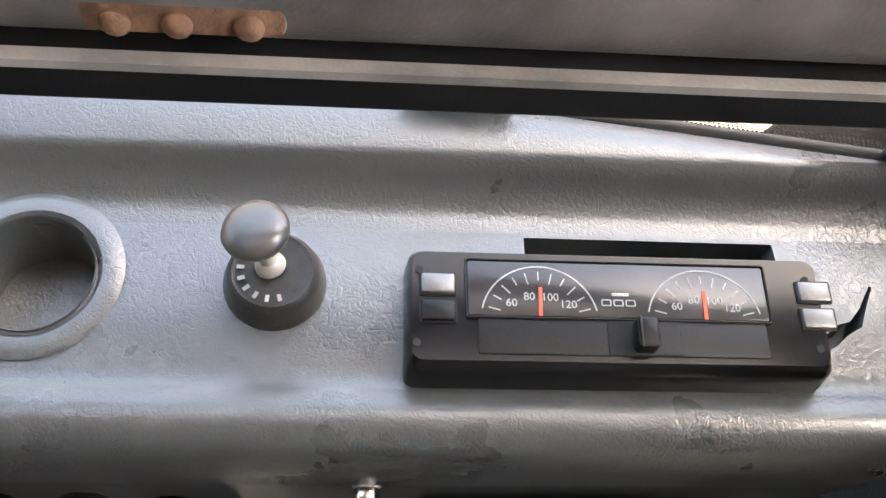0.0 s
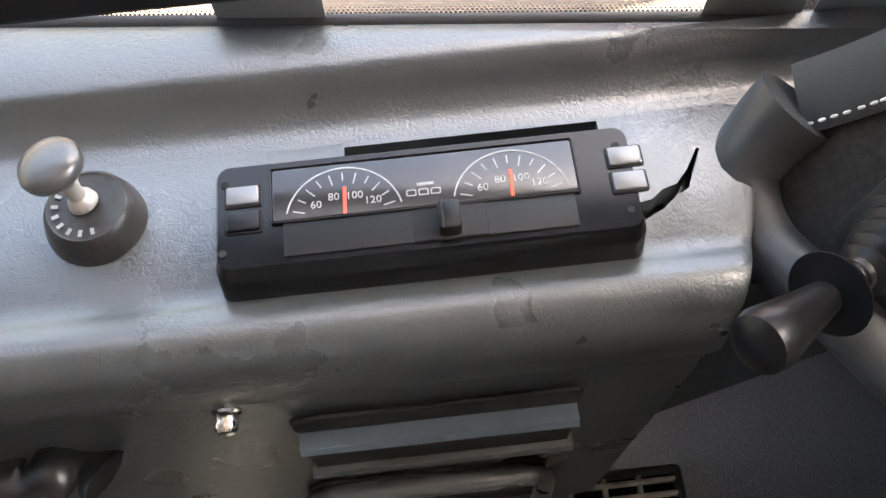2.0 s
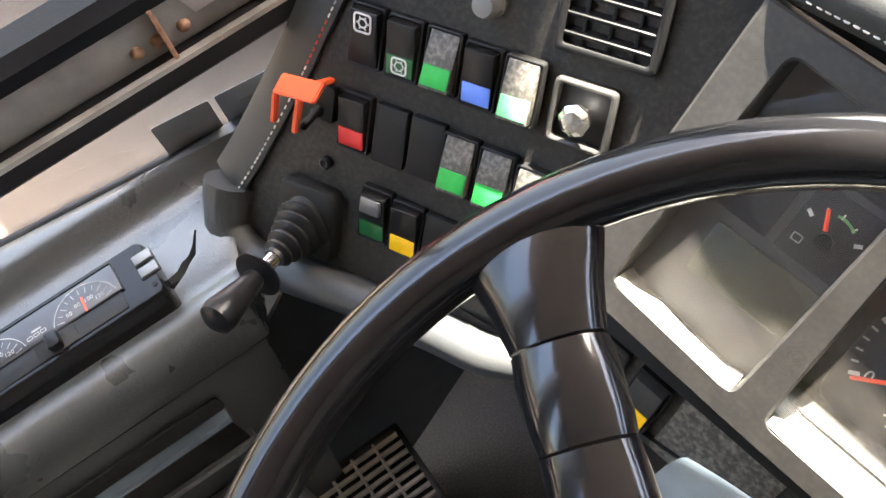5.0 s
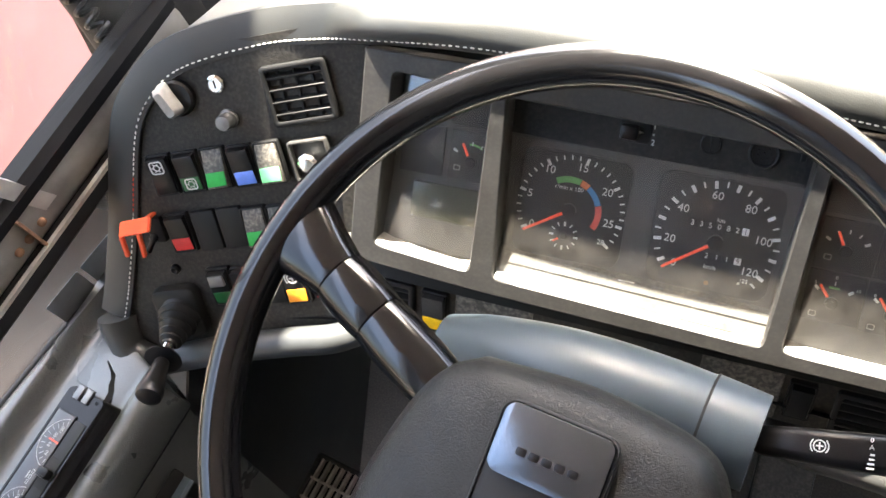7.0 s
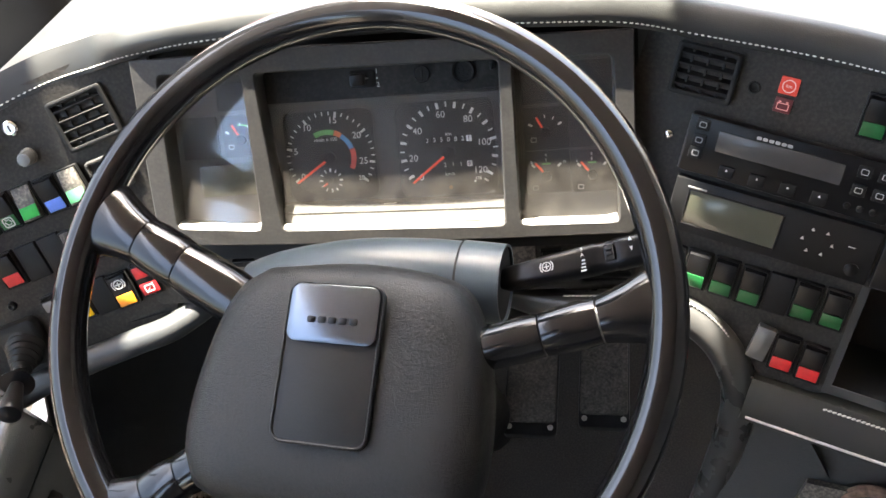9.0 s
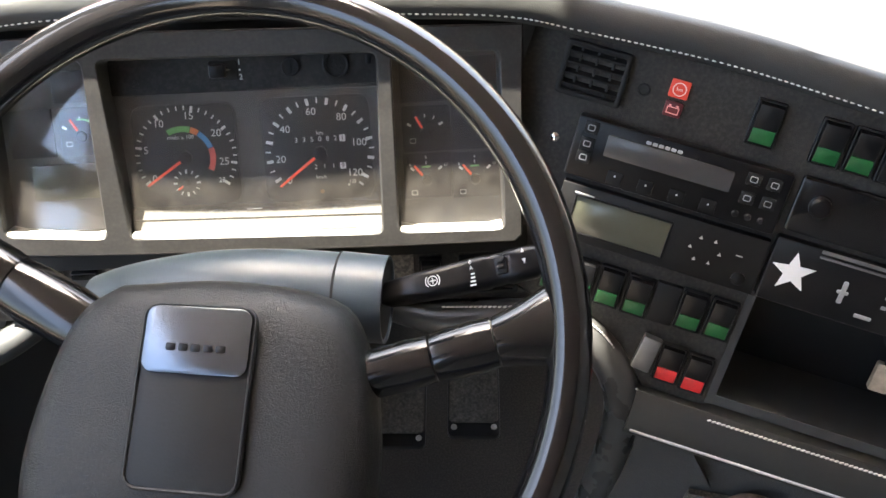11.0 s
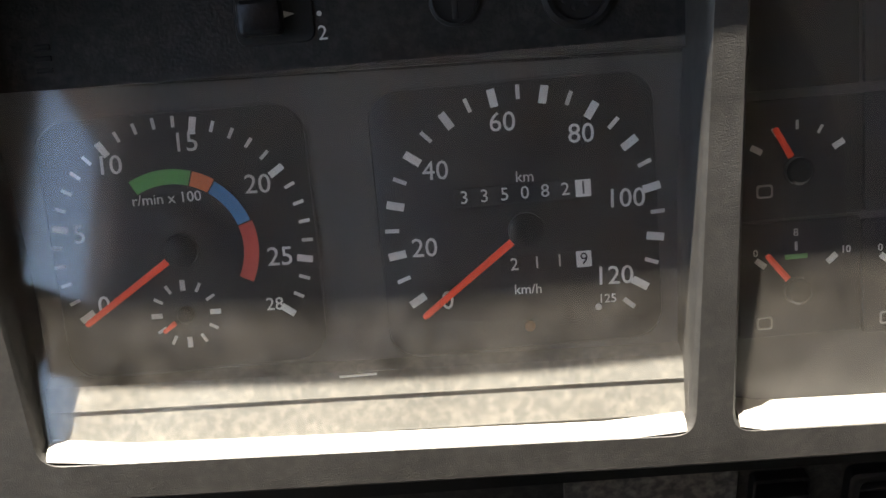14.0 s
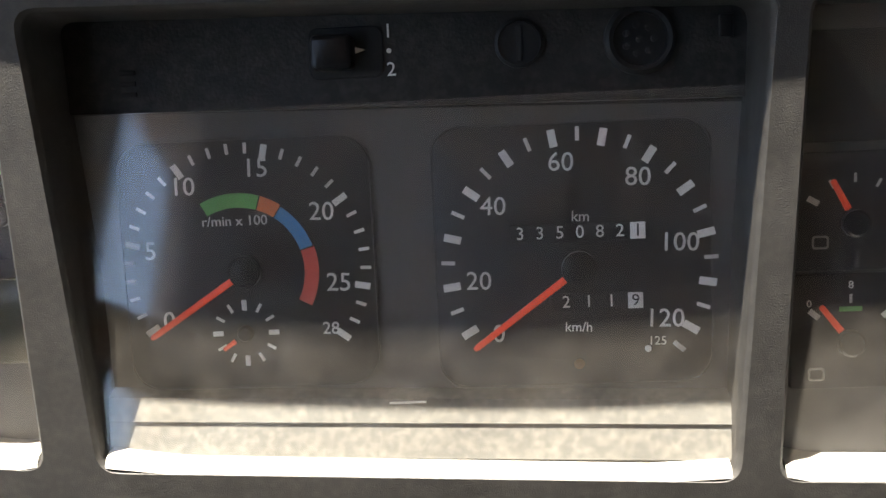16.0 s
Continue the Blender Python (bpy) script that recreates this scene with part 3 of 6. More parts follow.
for k, lc in enumerate((-0.0325 - 0.0055, 0.0355 - 0.0055)):
    bm = B()
    arc(bm, lc, -0.006, 0.0235, 0.0241, 12, 168, 0.0012)
    for i in range(11):
        a = 165 - i * 15
        bar(bm, lc, -0.006, a, 0.0178 if i % 2 else 0.0165, 0.0215, 0.0005, 0.0012)
    swap(bm)
    part("scale", bm, GREYPRINT, face)
    bm = B()
    bar(bm, lc, -0.010, 88, 0.006, 0.0185, 0.0014, 0.0014, 0.0004)
    swap(bm)
    part("needle", bm, NEEDLE, face, "red gauge needle")
    for s, a, rr_ in (("60", 140, 0.0148), ("80", 108, 0.0130), ("100", 70, 0.0130), ("120", 38, 0.0150)):
        ob = lettering("numeral", s, 0.0048, 0, 0, 0, GREYPRINT, face)
        ob.data.transform(pose(0, 0, 0, 0, 0, 90) @ pose(lc + rr_ * math.cos(radians(a)), -0.008 + rr_ * math.sin(radians(a)), 0.0013))
# maker's mark drawn as plain strokes
bm = B()
for i in range(3):
    ringframe(bm, -0.0055 + i * 0.005 - 0.005, 0.0025, 0.0042, 0.003, 0.0005, 0.0012, 0.0014, r=0.0006, ch=0.0001)
slab(bm, -0.0045, 0.0062, 0.007, 0.0014, 0.0012, 0.0014, r=0.0002, ch=0.0001)
swap(bm)
part("maker_mark", bm, GREYPRINT, face)
bm = B()
slab(bm, 0.0125, 0.004, 0.0145, 0.030, 0.0004, 0.0013, r=0.0006, ch=0.0003)
part("slider_recess", bm, DARK, tp)
bm = B()
slab(bm, 0.0125, 0.0035, 0.013, 0.009, 0.001, 0.0085, r=0.002, ch=0.001)
slab(bm, 0.0125, 0.0005, 0.013, 0.0012, 0.0078, 0.0092, r=0.0004, ch=0.0002)
part("slider", bm, PLASTIC, tp, "black slider knob")
for l, lab in ((-0.079, "a"), (0.078, "b")):
    for c in (-0.0095, 0.0025):
        bm = B()
        slab(bm, c, l, 0.0085, 0.0135, -0.001, 0.0022, r=0.001, ch=0.0009)
        part("push_button", bm, SATIN if not (l < 0 and c > 0) else PLASTIC, tp, "shiny push button")
        bm = B()
        ringframe(bm, c, l, 0.0102, 0.0152, 0.0008, 0.0, 0.0008, r=0.001, ch=0.0002)
        part("button_rim", bm, PLASTIC_MATT, tp)
for c, l in ((-0.0158, -0.0865), (0.0158, -0.0875), (-0.0152, 0.0755), (0.0152, 0.0765)):
    bm = B()
    lathe(bm, [(0.0017, 0.0), (0.0017, 0.0006), (0.0012, 0.0007), (0, 0.0004)], 10, pose(c, l, 0.0))
    part("screw", bm, DARK, tp)

# ---- pull knob ----
pk = thing("parking_brake_knob", F_LEDGE @ pose(-0.017, -0.1405, -0.0205), "black pull knob with shiny worn top on the ledge", "knob")
bm = B()
lathe(bm, [(0.0215, 0), (0.0212, 0.004), (0.0195, 0.0095), (0.0185, 0.0125), (0.0165, 0.0145), (0.0150, 0.0138), (0.0, 0.0142)], 36)
base = part("base", bm, mat("scuffed_black_knob_base", (0.022, 0.021, 0.020), 0.35, var=0.35, scale=150, bump=0.2), pk)
bm = B()
for i in range(9):
    a = 200 + i * 22
    bar(bm, 0, 0, a, 0.0115, 0.0145, 0.0016, 0.0148, 0.0002)
part("worn_marks", bm, GREYPRINT, base)
bm = B()
lathe(bm, [(0.0065, 0.0), (0.0058, 0.003), (0.0038, 0.005), (0.0034, 0.015), (0.006, 0.020)], 20, pose(-0.002, -0.001, 0.0145, 9, -6, 0))
part("stem", bm, ALU, pk, "worn metal stem")
bm = B()
lathe(bm, [(0.004, 0.014), (0.0062, 0.0185), (0.0108, 0.0210), (0.0132, 0.0235), (0.0136, 0.0260), (0.0124, 0.0288), (0.0090, 0.0306), (0.0045, 0.0314), (0.0, 0.0316)], 32, pose(-0.002, -0.001, 0.0145, 9, -6, 0))
part("cap", bm, mat("polished_worn_cap", (0.10, 0.099, 0.098), 0.30, metal=0.45, var=0.2, scale=60, bump=0.05), pk, "shiny worn grey cap")

# ---- dashboard ----
dash = thing("dashboard", DASH, "black stitched vinyl dashboard of a coach", "dashboard")
RIM = [(-0.497, 0.010, -0.200), (-0.490, 0.006, -0.165), (-0.480, -0.003, -0.098), (-0.471, -0.015, -0.015), (-0.456, -0.0195, 0.022), (-0.426, -0.0205, 0.053),
       (-0.362, -0.0115, 0.0806), (-0.31, -0.010, 0.093), (-0.25, -0.027, 0.102), (-0.164, -0.040, 0.1085), (-0.03, -0.043, 0.106), (0.10, -0.040, 0.0985), (0.18, -0.040, 0.092),
       (0.238, -0.037, 0.0777), (0.345, -0.057, 0.0475), (0.428, -0.079, 0.017), (0.531, -0.107, -0.023), (0.70, -0.15, -0.085), (1.1, -0.2, -0.13), (1.69, -0.24, -0.14)]
rim = smooth_path(RIM, 6)
PR = [(0.0, 0.012), (-0.002, -0.004), (0.0, -0.010), (0.004, -0.0155), (0.010, -0.0185), (0.017, -0.018), (0.024, -0.013), (0.029, -0.004), (0.031, 0.008), (0.0325, 0.03)]
PT = [(0.0326, 0.030), (0.05, 0.07), (0.085, 0.15), (0.15, 0.30), (0.22, 0.48), (0.27, 0.62)]


def lipf(x):
    if x < -0.22:
        return 0.12 + 0.88 * min(1.0, max(0.0, (x + 0.30) / 0.04))
    return 0.45 + 0.55 * max(0.0, 1.0 - (x + 0.22) / 0.06)


def hood(prof, pts, back=0.0):
    bm = B()
    rings = []
    n = len(pts)
    for i, p in enumerate(pts):
        t = pts[min(i + 1, n - 1)] - pts[max(i - 1, 0)]
        o = Vector((-t.z, 0, t.x)).normalized()
        rings.append([p + o * (a if a < 0.034 else 0.0326 + (a - 0.0326) * max(0.0, o.z) ** 2) + Vector((0, b * (lipf(p.x) if b < 0 else 1.0), 0)) for a, b in prof])
    loft(bm, rings, caps=(False, False), closed=False)
    return bm


part("hood_roll", hood(PR, rim), HOODV, dash, "padded black vinyl edge roll")
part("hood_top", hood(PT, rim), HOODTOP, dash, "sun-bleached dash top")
# stitches along the roll
mesh_st = None
for i in range(len(rim) - 1):
    a, b = rim[i], rim[i + 1]
    d = (b - a)
    cnt = max(1, round(d.length / 0.0052))
    for j in range(cnt):
        p = a + d * ((j + 0.5) / cnt)
        t = d.normalized()
        o = Vector((-t.z, 0, t.x)).normalized()
        if mesh_st is None:
            bm = B()
            lathe(bm, [(0.0002, -0.0017), (0.00075, -0.001), (0.00075, 0.001), (0.0002, 0.0017)], 5)
            mesh_st = bpy.data.meshes.new("stitch")
            bm.to_mesh(mesh_st)
            bm.free()
            mesh_st.materials.append(THREAD)
            mesh_red = mesh_st.copy()
            mesh_red.materials[0] = REDTHREAD
        if p.x < 0.56:
            ob = new("stitch", mesh_red if (p.x < -0.45 and -0.085 < p.z < -0.05) else mesh_st)
            ob.parent = dash
            ob.matrix_basis = Matrix.Translation(p + o * 0.0018 + Vector((0, -0.0121 * lipf(p.x), 0))) @ t.to_track_quat("Z", "Y").to_matrix().to_4x4()


def frameinv(m):
    return DASH.inverted() @ m


# left switch panel, in its own plane
LP = dash
bm = B()
poly(bm, [(-0.150, -0.125), (-0.10, -0.130), (-0.06, -0.120), (0.0, -0.113), (0.05, -0.112), (0.075, -0.115), (0.085, -0.10), (0.125, 0.0), (0.165, 0.10), (0.185, 0.155), (0.12, 0.160), (0.05, 0.160), (-0.005, 0.152), (-0.045, 0.128), (-0.068, 0.092), (-0.10, 0.012), (-0.135, -0.07)], -0.010, -0.004)
bm.transform(DASH.inverted() @ F_LEFT)
part("switch_panel", bm, PANEL, LP, "black grained switch panel")

# right panel
RP = dash
bm = B()
poly(bm, [(-0.055, 0.068), (0.1, 0.071), (0.2, 0.069), (0.32, 0.062), (0.42, 0.058), (0.42, -0.113), (0.184, -0.113), (0.184, -0.226), (0.145, -0.245), (0.128, -0.235), (0.10, -0.205), (0.06, -0.188), (0.0, -0.200), (-0.075, -0.220), (-0.065, -0.05)], -0.010, -0.004)
bm.transform(DASH.inverted() @ F_RIGHT)
part("radio_panel", bm, PANEL, RP, "black panel around the radio")

# ---- instrument cluster ----
ic = thing("instrument_cluster", F_MID, "charcoal instrument cluster with dials behind dusty lenses", "instrument cluster")
bm = B()
poly(bm, [(-0.262, -0.10), (0.195, -0.108), (0.198, 0.10), (-0.268, 0.105)], -0.022, -0.012)
part("back_plate", bm, PLASTIC_MATT, ic)


def front(y):
    """Height of the bezel's face over the dial plane: it stands out further towards the hood."""
    return 0.014 + (y + 0.08) * 0.142


def rquad(pts, r, grow=0.0, n=5):
    """A four-sided outline with rounded corners, grown outwards."""
    c = sum((Vector(p) for p in pts), Vector((0, 0))) / 4
    q = [Vector(p) + Vector((math.copysign(grow, p[0] - c.x), math.copysign(grow, p[1] - c.y))) for p in pts]
    out = []
    for k in range(4):
        a, b, d = q[k - 1], q[k], q[(k + 1) % 4]
        u, v = b + (a - b).normalized() * (r + grow), b + (d - b).normalized() * (r + grow)
        out += [u * (1 - f) ** 2 + b * 2 * f * (1 - f) + v * f * f for f in (m_ / n for m_ in range(n + 1))]
    return out


WINDOWS = [[(-0.2440, -0.0615), (-0.1625, -0.0690), (-0.1570, 0.0780), (-0.2340, 0.0830)],
           [(-0.1415, -0.0700), (0.0685, -0.0790), (0.0740, 0.0720), (-0.1445, 0.0775)],
           [(0.0835, -0.0790), (0.1725, -0.0820), (0.1720, 0.0680), (0.0860, 0.0715)]]
bm = B()
edge = [(-0.266, -0.078), (-0.19, -0.0830), (-0.137, -0.0855), (0.06, -0.0920), (0.182, -0.0945), (0.188, -0.0890), (0.191, 0.088), (-0.10, 0.098), (-0.258, 0.098)]
loft(bm, [[(x, y, -0.02) for x, y in edge], [(x, y, -0.0015) for x, y in edge], [(x * 0.994, y * 0.988, 0.0) for x, y in edge]])
frame_part = part("bezel_frame", bm, RIB, ic, "worn charcoal bezel with three rounded windows")
bpy.context.view_layer.update()
for q_ in WINDOWS:
    bm = B()
    loft(bm, [[(p.x, p.y, z) for p in rquad(q_, 0.006, g_)] for g_, z in ((0, -0.03), (0, -0.0026), (0.0006, -0.0009), (0.0022, 0.0006), (0.0022, 0.01))])
    carve(frame_part, bm, F_MID)
for v in frame_part.data.vertices:
    v.co.z = front(v.co.y) + v.co.z * (1.0 if v.co.z > -0.01 else 1.35)
frame_part.data.set_sharp_from_angle(angle=radians(32))
# sills at the foot of each window, their sunlit white put into the colour
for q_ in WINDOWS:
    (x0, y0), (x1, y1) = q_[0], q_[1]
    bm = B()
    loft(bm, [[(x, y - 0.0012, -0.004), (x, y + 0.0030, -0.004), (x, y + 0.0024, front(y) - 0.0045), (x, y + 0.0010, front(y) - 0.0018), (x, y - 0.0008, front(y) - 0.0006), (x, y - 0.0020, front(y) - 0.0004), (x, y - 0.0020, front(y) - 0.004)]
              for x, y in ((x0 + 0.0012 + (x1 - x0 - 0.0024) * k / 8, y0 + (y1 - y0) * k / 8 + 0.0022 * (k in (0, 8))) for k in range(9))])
    part("window_sill", bm, SILL, ic, "dusty sill under the lens, coloured pale for sunlight")
bm = B()
poly(bm, [(-0.1460, -0.0465), (0.074, -0.0535), (0.0765, 0.0425), (-0.148, 0.0480)], -0.014, -0.0022)
part("fascia", bm, FASCIA, ic, "dark grey gauge fascia")
bm = B()
loft(bm, [[(x, y, -0.014), (x, y, -0.0014), (x, y - 0.0020, 0.0035), (x, y - 0.0098, 0.0058), (x, y - 0.0102, 0.0050), (x, y - 0.0215, 0.0078), (x, y - 0.0220, 0.0070), (x, y - 0.0300, 0.0086), (x, y - 0.0300, -0.014)]
          for x, y in ((-0.1450, -0.0467), (0.0725, -0.0537))])
part("lower_fascia", bm, LOWFASCIA, ic, "pale stepped lower gauge fascia")
bm = B()
slab(bm, -0.0385, -0.0533, 0.0125, 0.0007, 0.0028, 0.0042, r=0.0002, ch=0.0001)
part("fascia_mark", bm, WHITE, ic)


def dial(name, cx, cy, w, h, label):
    d = B()
    slab(d, cx, cy + 0.002, w, h, -0.0024, -0.0006, r=0.010, ch=0.0004, n=6)
    f = part(name, d, DIAL, ic, label)
    e = B()
    ringframe(e, cx, cy + 0.002, w + 0.001, h + 0.001, 0.0006, -0.002, -0.0004, r=0.0105, ch=0.0001, n=6)
    part("dial_edge", e, DIALEDGE, f)
    return f


def ticks(parent, cx, cy, a0, a1, n, major, r1, long_, short_, wm, wn, z=-0.0005):
    for i in range(n):
        a = a0 + (a1 - a0) * i / (n - 1)
        bm = B()
        big = major(i)
        bar(bm, cx, cy, a, r1 - (long_ if big else short_), r1, wm if big else wn, z, 0.0002)
        part("tick", bm, WHITE, parent)


def needle(parent, cx, cy, a, r0, r1, w, z, hub=0.0):
    bm = B()
    rings = []
    ca, sa = math.cos(radians(a)), math.sin(radians(a))
    for r, ww in ((r0, w), (r1 * 0.97, w * 0.85), (r1, w * 0.5)):
        rings.append([(cx + r * ca - s * sa, cy + r * sa + s * ca, zz) for s, zz in ((-ww / 2, z), (-ww / 2, z + 0.0006), (0, z + 0.001), (ww / 2, z + 0.0006), (ww / 2, z))])
    loft(bm, rings)
    part("needle", bm, NEEDLE, parent, "orange-red needle")
    if hub:
        bm = B()
        lathe(bm, [(hub, z - 0.003), (hub, z + 0.0012), (hub * 0.8, z + 0.002), (0, z + 0.0021)], 24, pose(cx, cy, 0))
        part("needle_hub", bm, PLASTIC, parent)


TX, TY, SX, SY = -0.0915, -0.0060, 0.0206, -0.0090
ta = dial("tachometer", TX + 0.0005, TY - 0.0010, 0.0860, 0.0850, "black rev counter dial in hundreds of revolutions")
ticks(ta, TX, TY, 211, -37, 29, lambda i: i % 5 == 0 or i == 28, 0.0425, 0.0052, 0.0036, 0.0022, 0.0011)
for s, x, y in (("0", -0.1198, -0.0235), ("5", -0.1243, 0.0008), ("10", -0.1115, 0.0223), ("15", -0.0862, 0.0276), ("20", -0.0648, 0.0122), ("25", -0.0603, -0.0121)):
    lettering("numeral", s, 0.0088, x, y, -0.0004, WHITE, ta, rot=-2)
lettering("numeral", "28", 0.006, -0.0639, -0.0278, -0.0004, WHITE, ta, rot=-2)
lettering("caption", "r/min x 100", 0.0048, -0.0946, 0.0102, -0.0004, WHITE, ta)
for a0, a1, m_, w in ((118, 73, A_GREEN, 0.0045), (72, 56, A_ORANGE, 0.0045), (55, 18, A_BLUE, 0.0040), (17, -28, A_RED, 0.0045)):
    bm = B()
    arc(bm, -0.0935, -0.0070, 0.0218, 0.0222 + w, a0, a1, -0.0005, 14)
    part("scale_arc", bm, m_, ta)
needle(ta, TX - 0.0005, TY - 0.0010, 213, 0.0055, 0.0405, 0.0024, 0.0008, 0.0055)
ticks(ta, -0.0934, -0.0284, 90, -240, 12, lambda i: i % 3 == 0, 0.0115, 0.0036, 0.0032, 0.0017, 0.0010)
needle(ta, -0.0934, -0.0284, 215, 0.0045, 0.0095, 0.0016, 0.0002, 0.0028)

sp = dial("speedometer", SX - 0.0020, SY + 0.0012, 0.0915, 0.0880, "black speedometer dial marked to 125 kilometres per hour")
ticks(sp, SX, SY, 188.1, -31.3, 21, lambda i: i % 2 == 0, 0.0459, 0.0058, 0.0046, 0.0026, 0.0013)
ticks(sp, SX, SY, 210.4, 199.2, 2, lambda i: i == 0, 0.0459, 0.0058, 0.0046, 0.0026, 0.0013)
ticks(sp, SX, SY, -41, -41.5, 2, lambda i: False, 0.0459, 0.0058, 0.0046, 0.0026, 0.0013)
for v, x, y in ((0, -0.0068, -0.0318), (20, -0.0129, -0.0135), (40, -0.0072, 0.0115), (60, 0.0155, 0.0253), (80, 0.0406, 0.0195), (100, 0.0539, -0.0027), (120, 0.0488, -0.0282)):
    lettering("numeral", str(v), 0.0088, x, y, -0.0004, WHITE, sp, rot=-2)
lettering("numeral", "125", 0.0042, 0.0462, -0.0357, -0.0004, WHITE, sp, rot=-2)
lettering("caption", "km", 0.0050, 0.0215, 0.0072, -0.0004, WHITE, sp, rot=-2)
lettering("caption", "km/h", 0.0046, 0.0201, -0.0302, -0.0004, WHITE, sp, rot=-2)
bm = B()
slab(bm, SX - 0.0002, SY + 0.0110, 0.0445, 0.0062, -0.0009, -0.0003, r=0.0004, ch=0.0001)
odo = part("odometer", bm, DARK, sp, "black odometer drum window")
for i, s in enumerate("335082"):
    lettering("digit", s, 0.0060, SX - 0.0192 + i * 0.0066, SY + 0.0110, -0.0002, WHITE, odo)
bm = B()
slab(bm, SX + 0.0196, SY + 0.0110, 0.0050, 0.0056, -0.0003, 0.0, r=0.0003, ch=0.0001)
w_ = part("white_drum", bm, WHITE, odo)
lettering("digit", "1", 0.0060, SX + 0.0196, SY + 0.0110, 0.0001, DIAL, odo)
bm = B()
slab(bm, SX + 0.0065, SY - 0.0125, 0.0315, 0.0060, -0.0009, -0.0003, r=0.0004, ch=0.0001)
trip = part("trip_counter", bm, DARK, sp, "black trip counter window between digits")
for i, s in enumerate("21"):
    lettering("digit", s, 0.0058, SX - 0.0045 + i * 0.0075, SY - 0.0125, -0.0002, WHITE, trip)
lettering("digit", "1", 0.0058, SX + 0.0105, SY - 0.0125, -0.0002, WHITE, trip)
bm = B()
slab(bm, SX + 0.0185, SY - 0.0125, 0.0050, 0.0054, -0.0003, 0.0, r=0.0003, ch=0.0001)
part("white_drum", bm, WHITE, trip)
lettering("digit", "9", 0.0056, SX + 0.0185, SY - 0.0125, 0.0001, DIAL, trip)
needle(sp, SX, SY - 0.0010, 216.5, 0.0060, 0.0445, 0.0024, 0.0008, 0.0058)
bm = B()
lathe(bm, [(0.0011, -0.0006), (0.0011, 0.0002), (0, 0.0005)], 10, pose(0.0430, -0.0382, 0))
part("warning_dot", bm, WHITE, sp)
bm = B()
lathe(bm, [(0.0018, -0.0006), (0.0018, 0.0001), (0, 0.0002)], 12, pose(0.0199, -0.0427, 0))
part("amber_dot", bm, mat("dim_amber", (0.16, 0.07, 0.02), 0.5), sp)


def small_gauge(name, cx, cy, na, label, ticks_a=(150, 30), icon=None, green=False, w=0.041, h=0.039):
    bm = B()
    slab(bm, cx + 0.001, cy - 0.002, w, h, -0.0024, -0.0008, r=0.0012, ch=0.0003)
    g = part(name, bm, DIAL, ic, label)
    n = 5 if not green else 3
    for i in range(n):
        a = ticks_a[0] + (ticks_a[1] - ticks_a[0]) * i / (n - 1)
        bm = B()
        bar(bm, cx, cy - 0.006, a, 0.0135, 0.0175 if i in (0, n - 1) else 0.0165, 0.0020 if i in (0, n - 1) else 0.0009, -0.0007, 0.0002)
        part("tick", bm, WHITE, g)
    needle(g, cx, cy - 0.006, na, 0.0055, 0.0165, 0.0022, 0.0004, 0.0045)
    if green:
        bm = B()
        slab(bm, cx, cy + 0.0055, 0.0075, 0.0016, -0.0007, -0.0005, r=0.0002, ch=0.0001)
        part("green_mark", bm, A_GREEN, g)
        lettering("numeral", "8", 0.0036, cx, cy + 0.0135, -0.0006, WHITE, g)
        lettering("numeral", "0", 0.0034, cx - 0.0135, cy + 0.0075, -0.0006, WHITE, g)
        lettering("numeral", "10", 0.0034, cx + 0.0165, cy + 0.0065, -0.0006, WHITE, g)
    bm = B()
    ringframe(bm, cx - 0.011, cy - 0.0165 if green else cy - 0.012, 0.0055, 0.0045, 0.0007, -0.0007, -0.0005, r=0.001, ch=0.0001)
    part("symbol", bm, GREYPRINT, g)
    return g


bm = B()
poly(bm, [(0.0800, -0.082), (0.1760, -0.084), (0.178, 0.074), (0.0830, 0.074)], -0.012, -0.0026)
part("fascia", bm, FASCIA, ic)
small_gauge("fuel_gauge", 0.1105, 0.0075, 118, "small black fuel gauge with red needle")
small_gauge("air_gauge", 0.1095, -0.0325, 128, "small black air pressure gauge with red needle", (140, 40), green=True)
small_gauge("air_gauge", 0.1510, -0.0340, 128, "small black air pressure gauge with red needle", (140, 40), green=True)
bm = B()
slab(bm, 0.1525, 0.0055, 0.040, 0.039, -0.0024, -0.0008, r=0.0012, ch=0.0003)
slab(bm, 0.111, 0.046, 0.040, 0.036, -0.0024, -0.0008, r=0.0012, ch=0.0003)
slab(bm, 0.1525, 0.046, 0.040, 0.036, -0.0024, -0.0008, r=0.0012, ch=0.0003)
part("blank_tiles", bm, DIAL, ic, "blank black gauge tiles")
# left window: temperature gauge and small display
bm = B()
poly(bm, [(-0.248, -0.070), (-0.159, -0.074), (-0.154, 0.082), (-0.246, 0.086)], -0.012, -0.0026)
part("fascia", bm, FASCIA, ic)
g = small_gauge("temperature_gauge", -0.1755, 0.022, 118, "small black temperature gauge with red needle", w=0.038, h=0.040)
bm = B()
arc(bm, -0.1755, 0.016, 0.0135, 0.0150, 100, 55, -0.0007, 8)
part("green_mark", bm, A_GREEN, g)
bm = B()
slab(bm, -0.2165, 0.020, 0.036, 0.040, -0.0024, -0.0008, r=0.0012, ch=0.0003)
slab(bm, -0.176, 0.057, 0.038, 0.026, -0.0024, -0.0008, r=0.0012, ch=0.0003)
part("blank_tiles", bm, DIAL, ic, "blank black gauge tiles")
bm = B()
slab(bm, -0.190, -0.0215, 0.062, 0.030, -0.0024, 0.0004, r=0.002, ch=0.0006)
part("display", bm, LCD, ic, "blank greenish display")
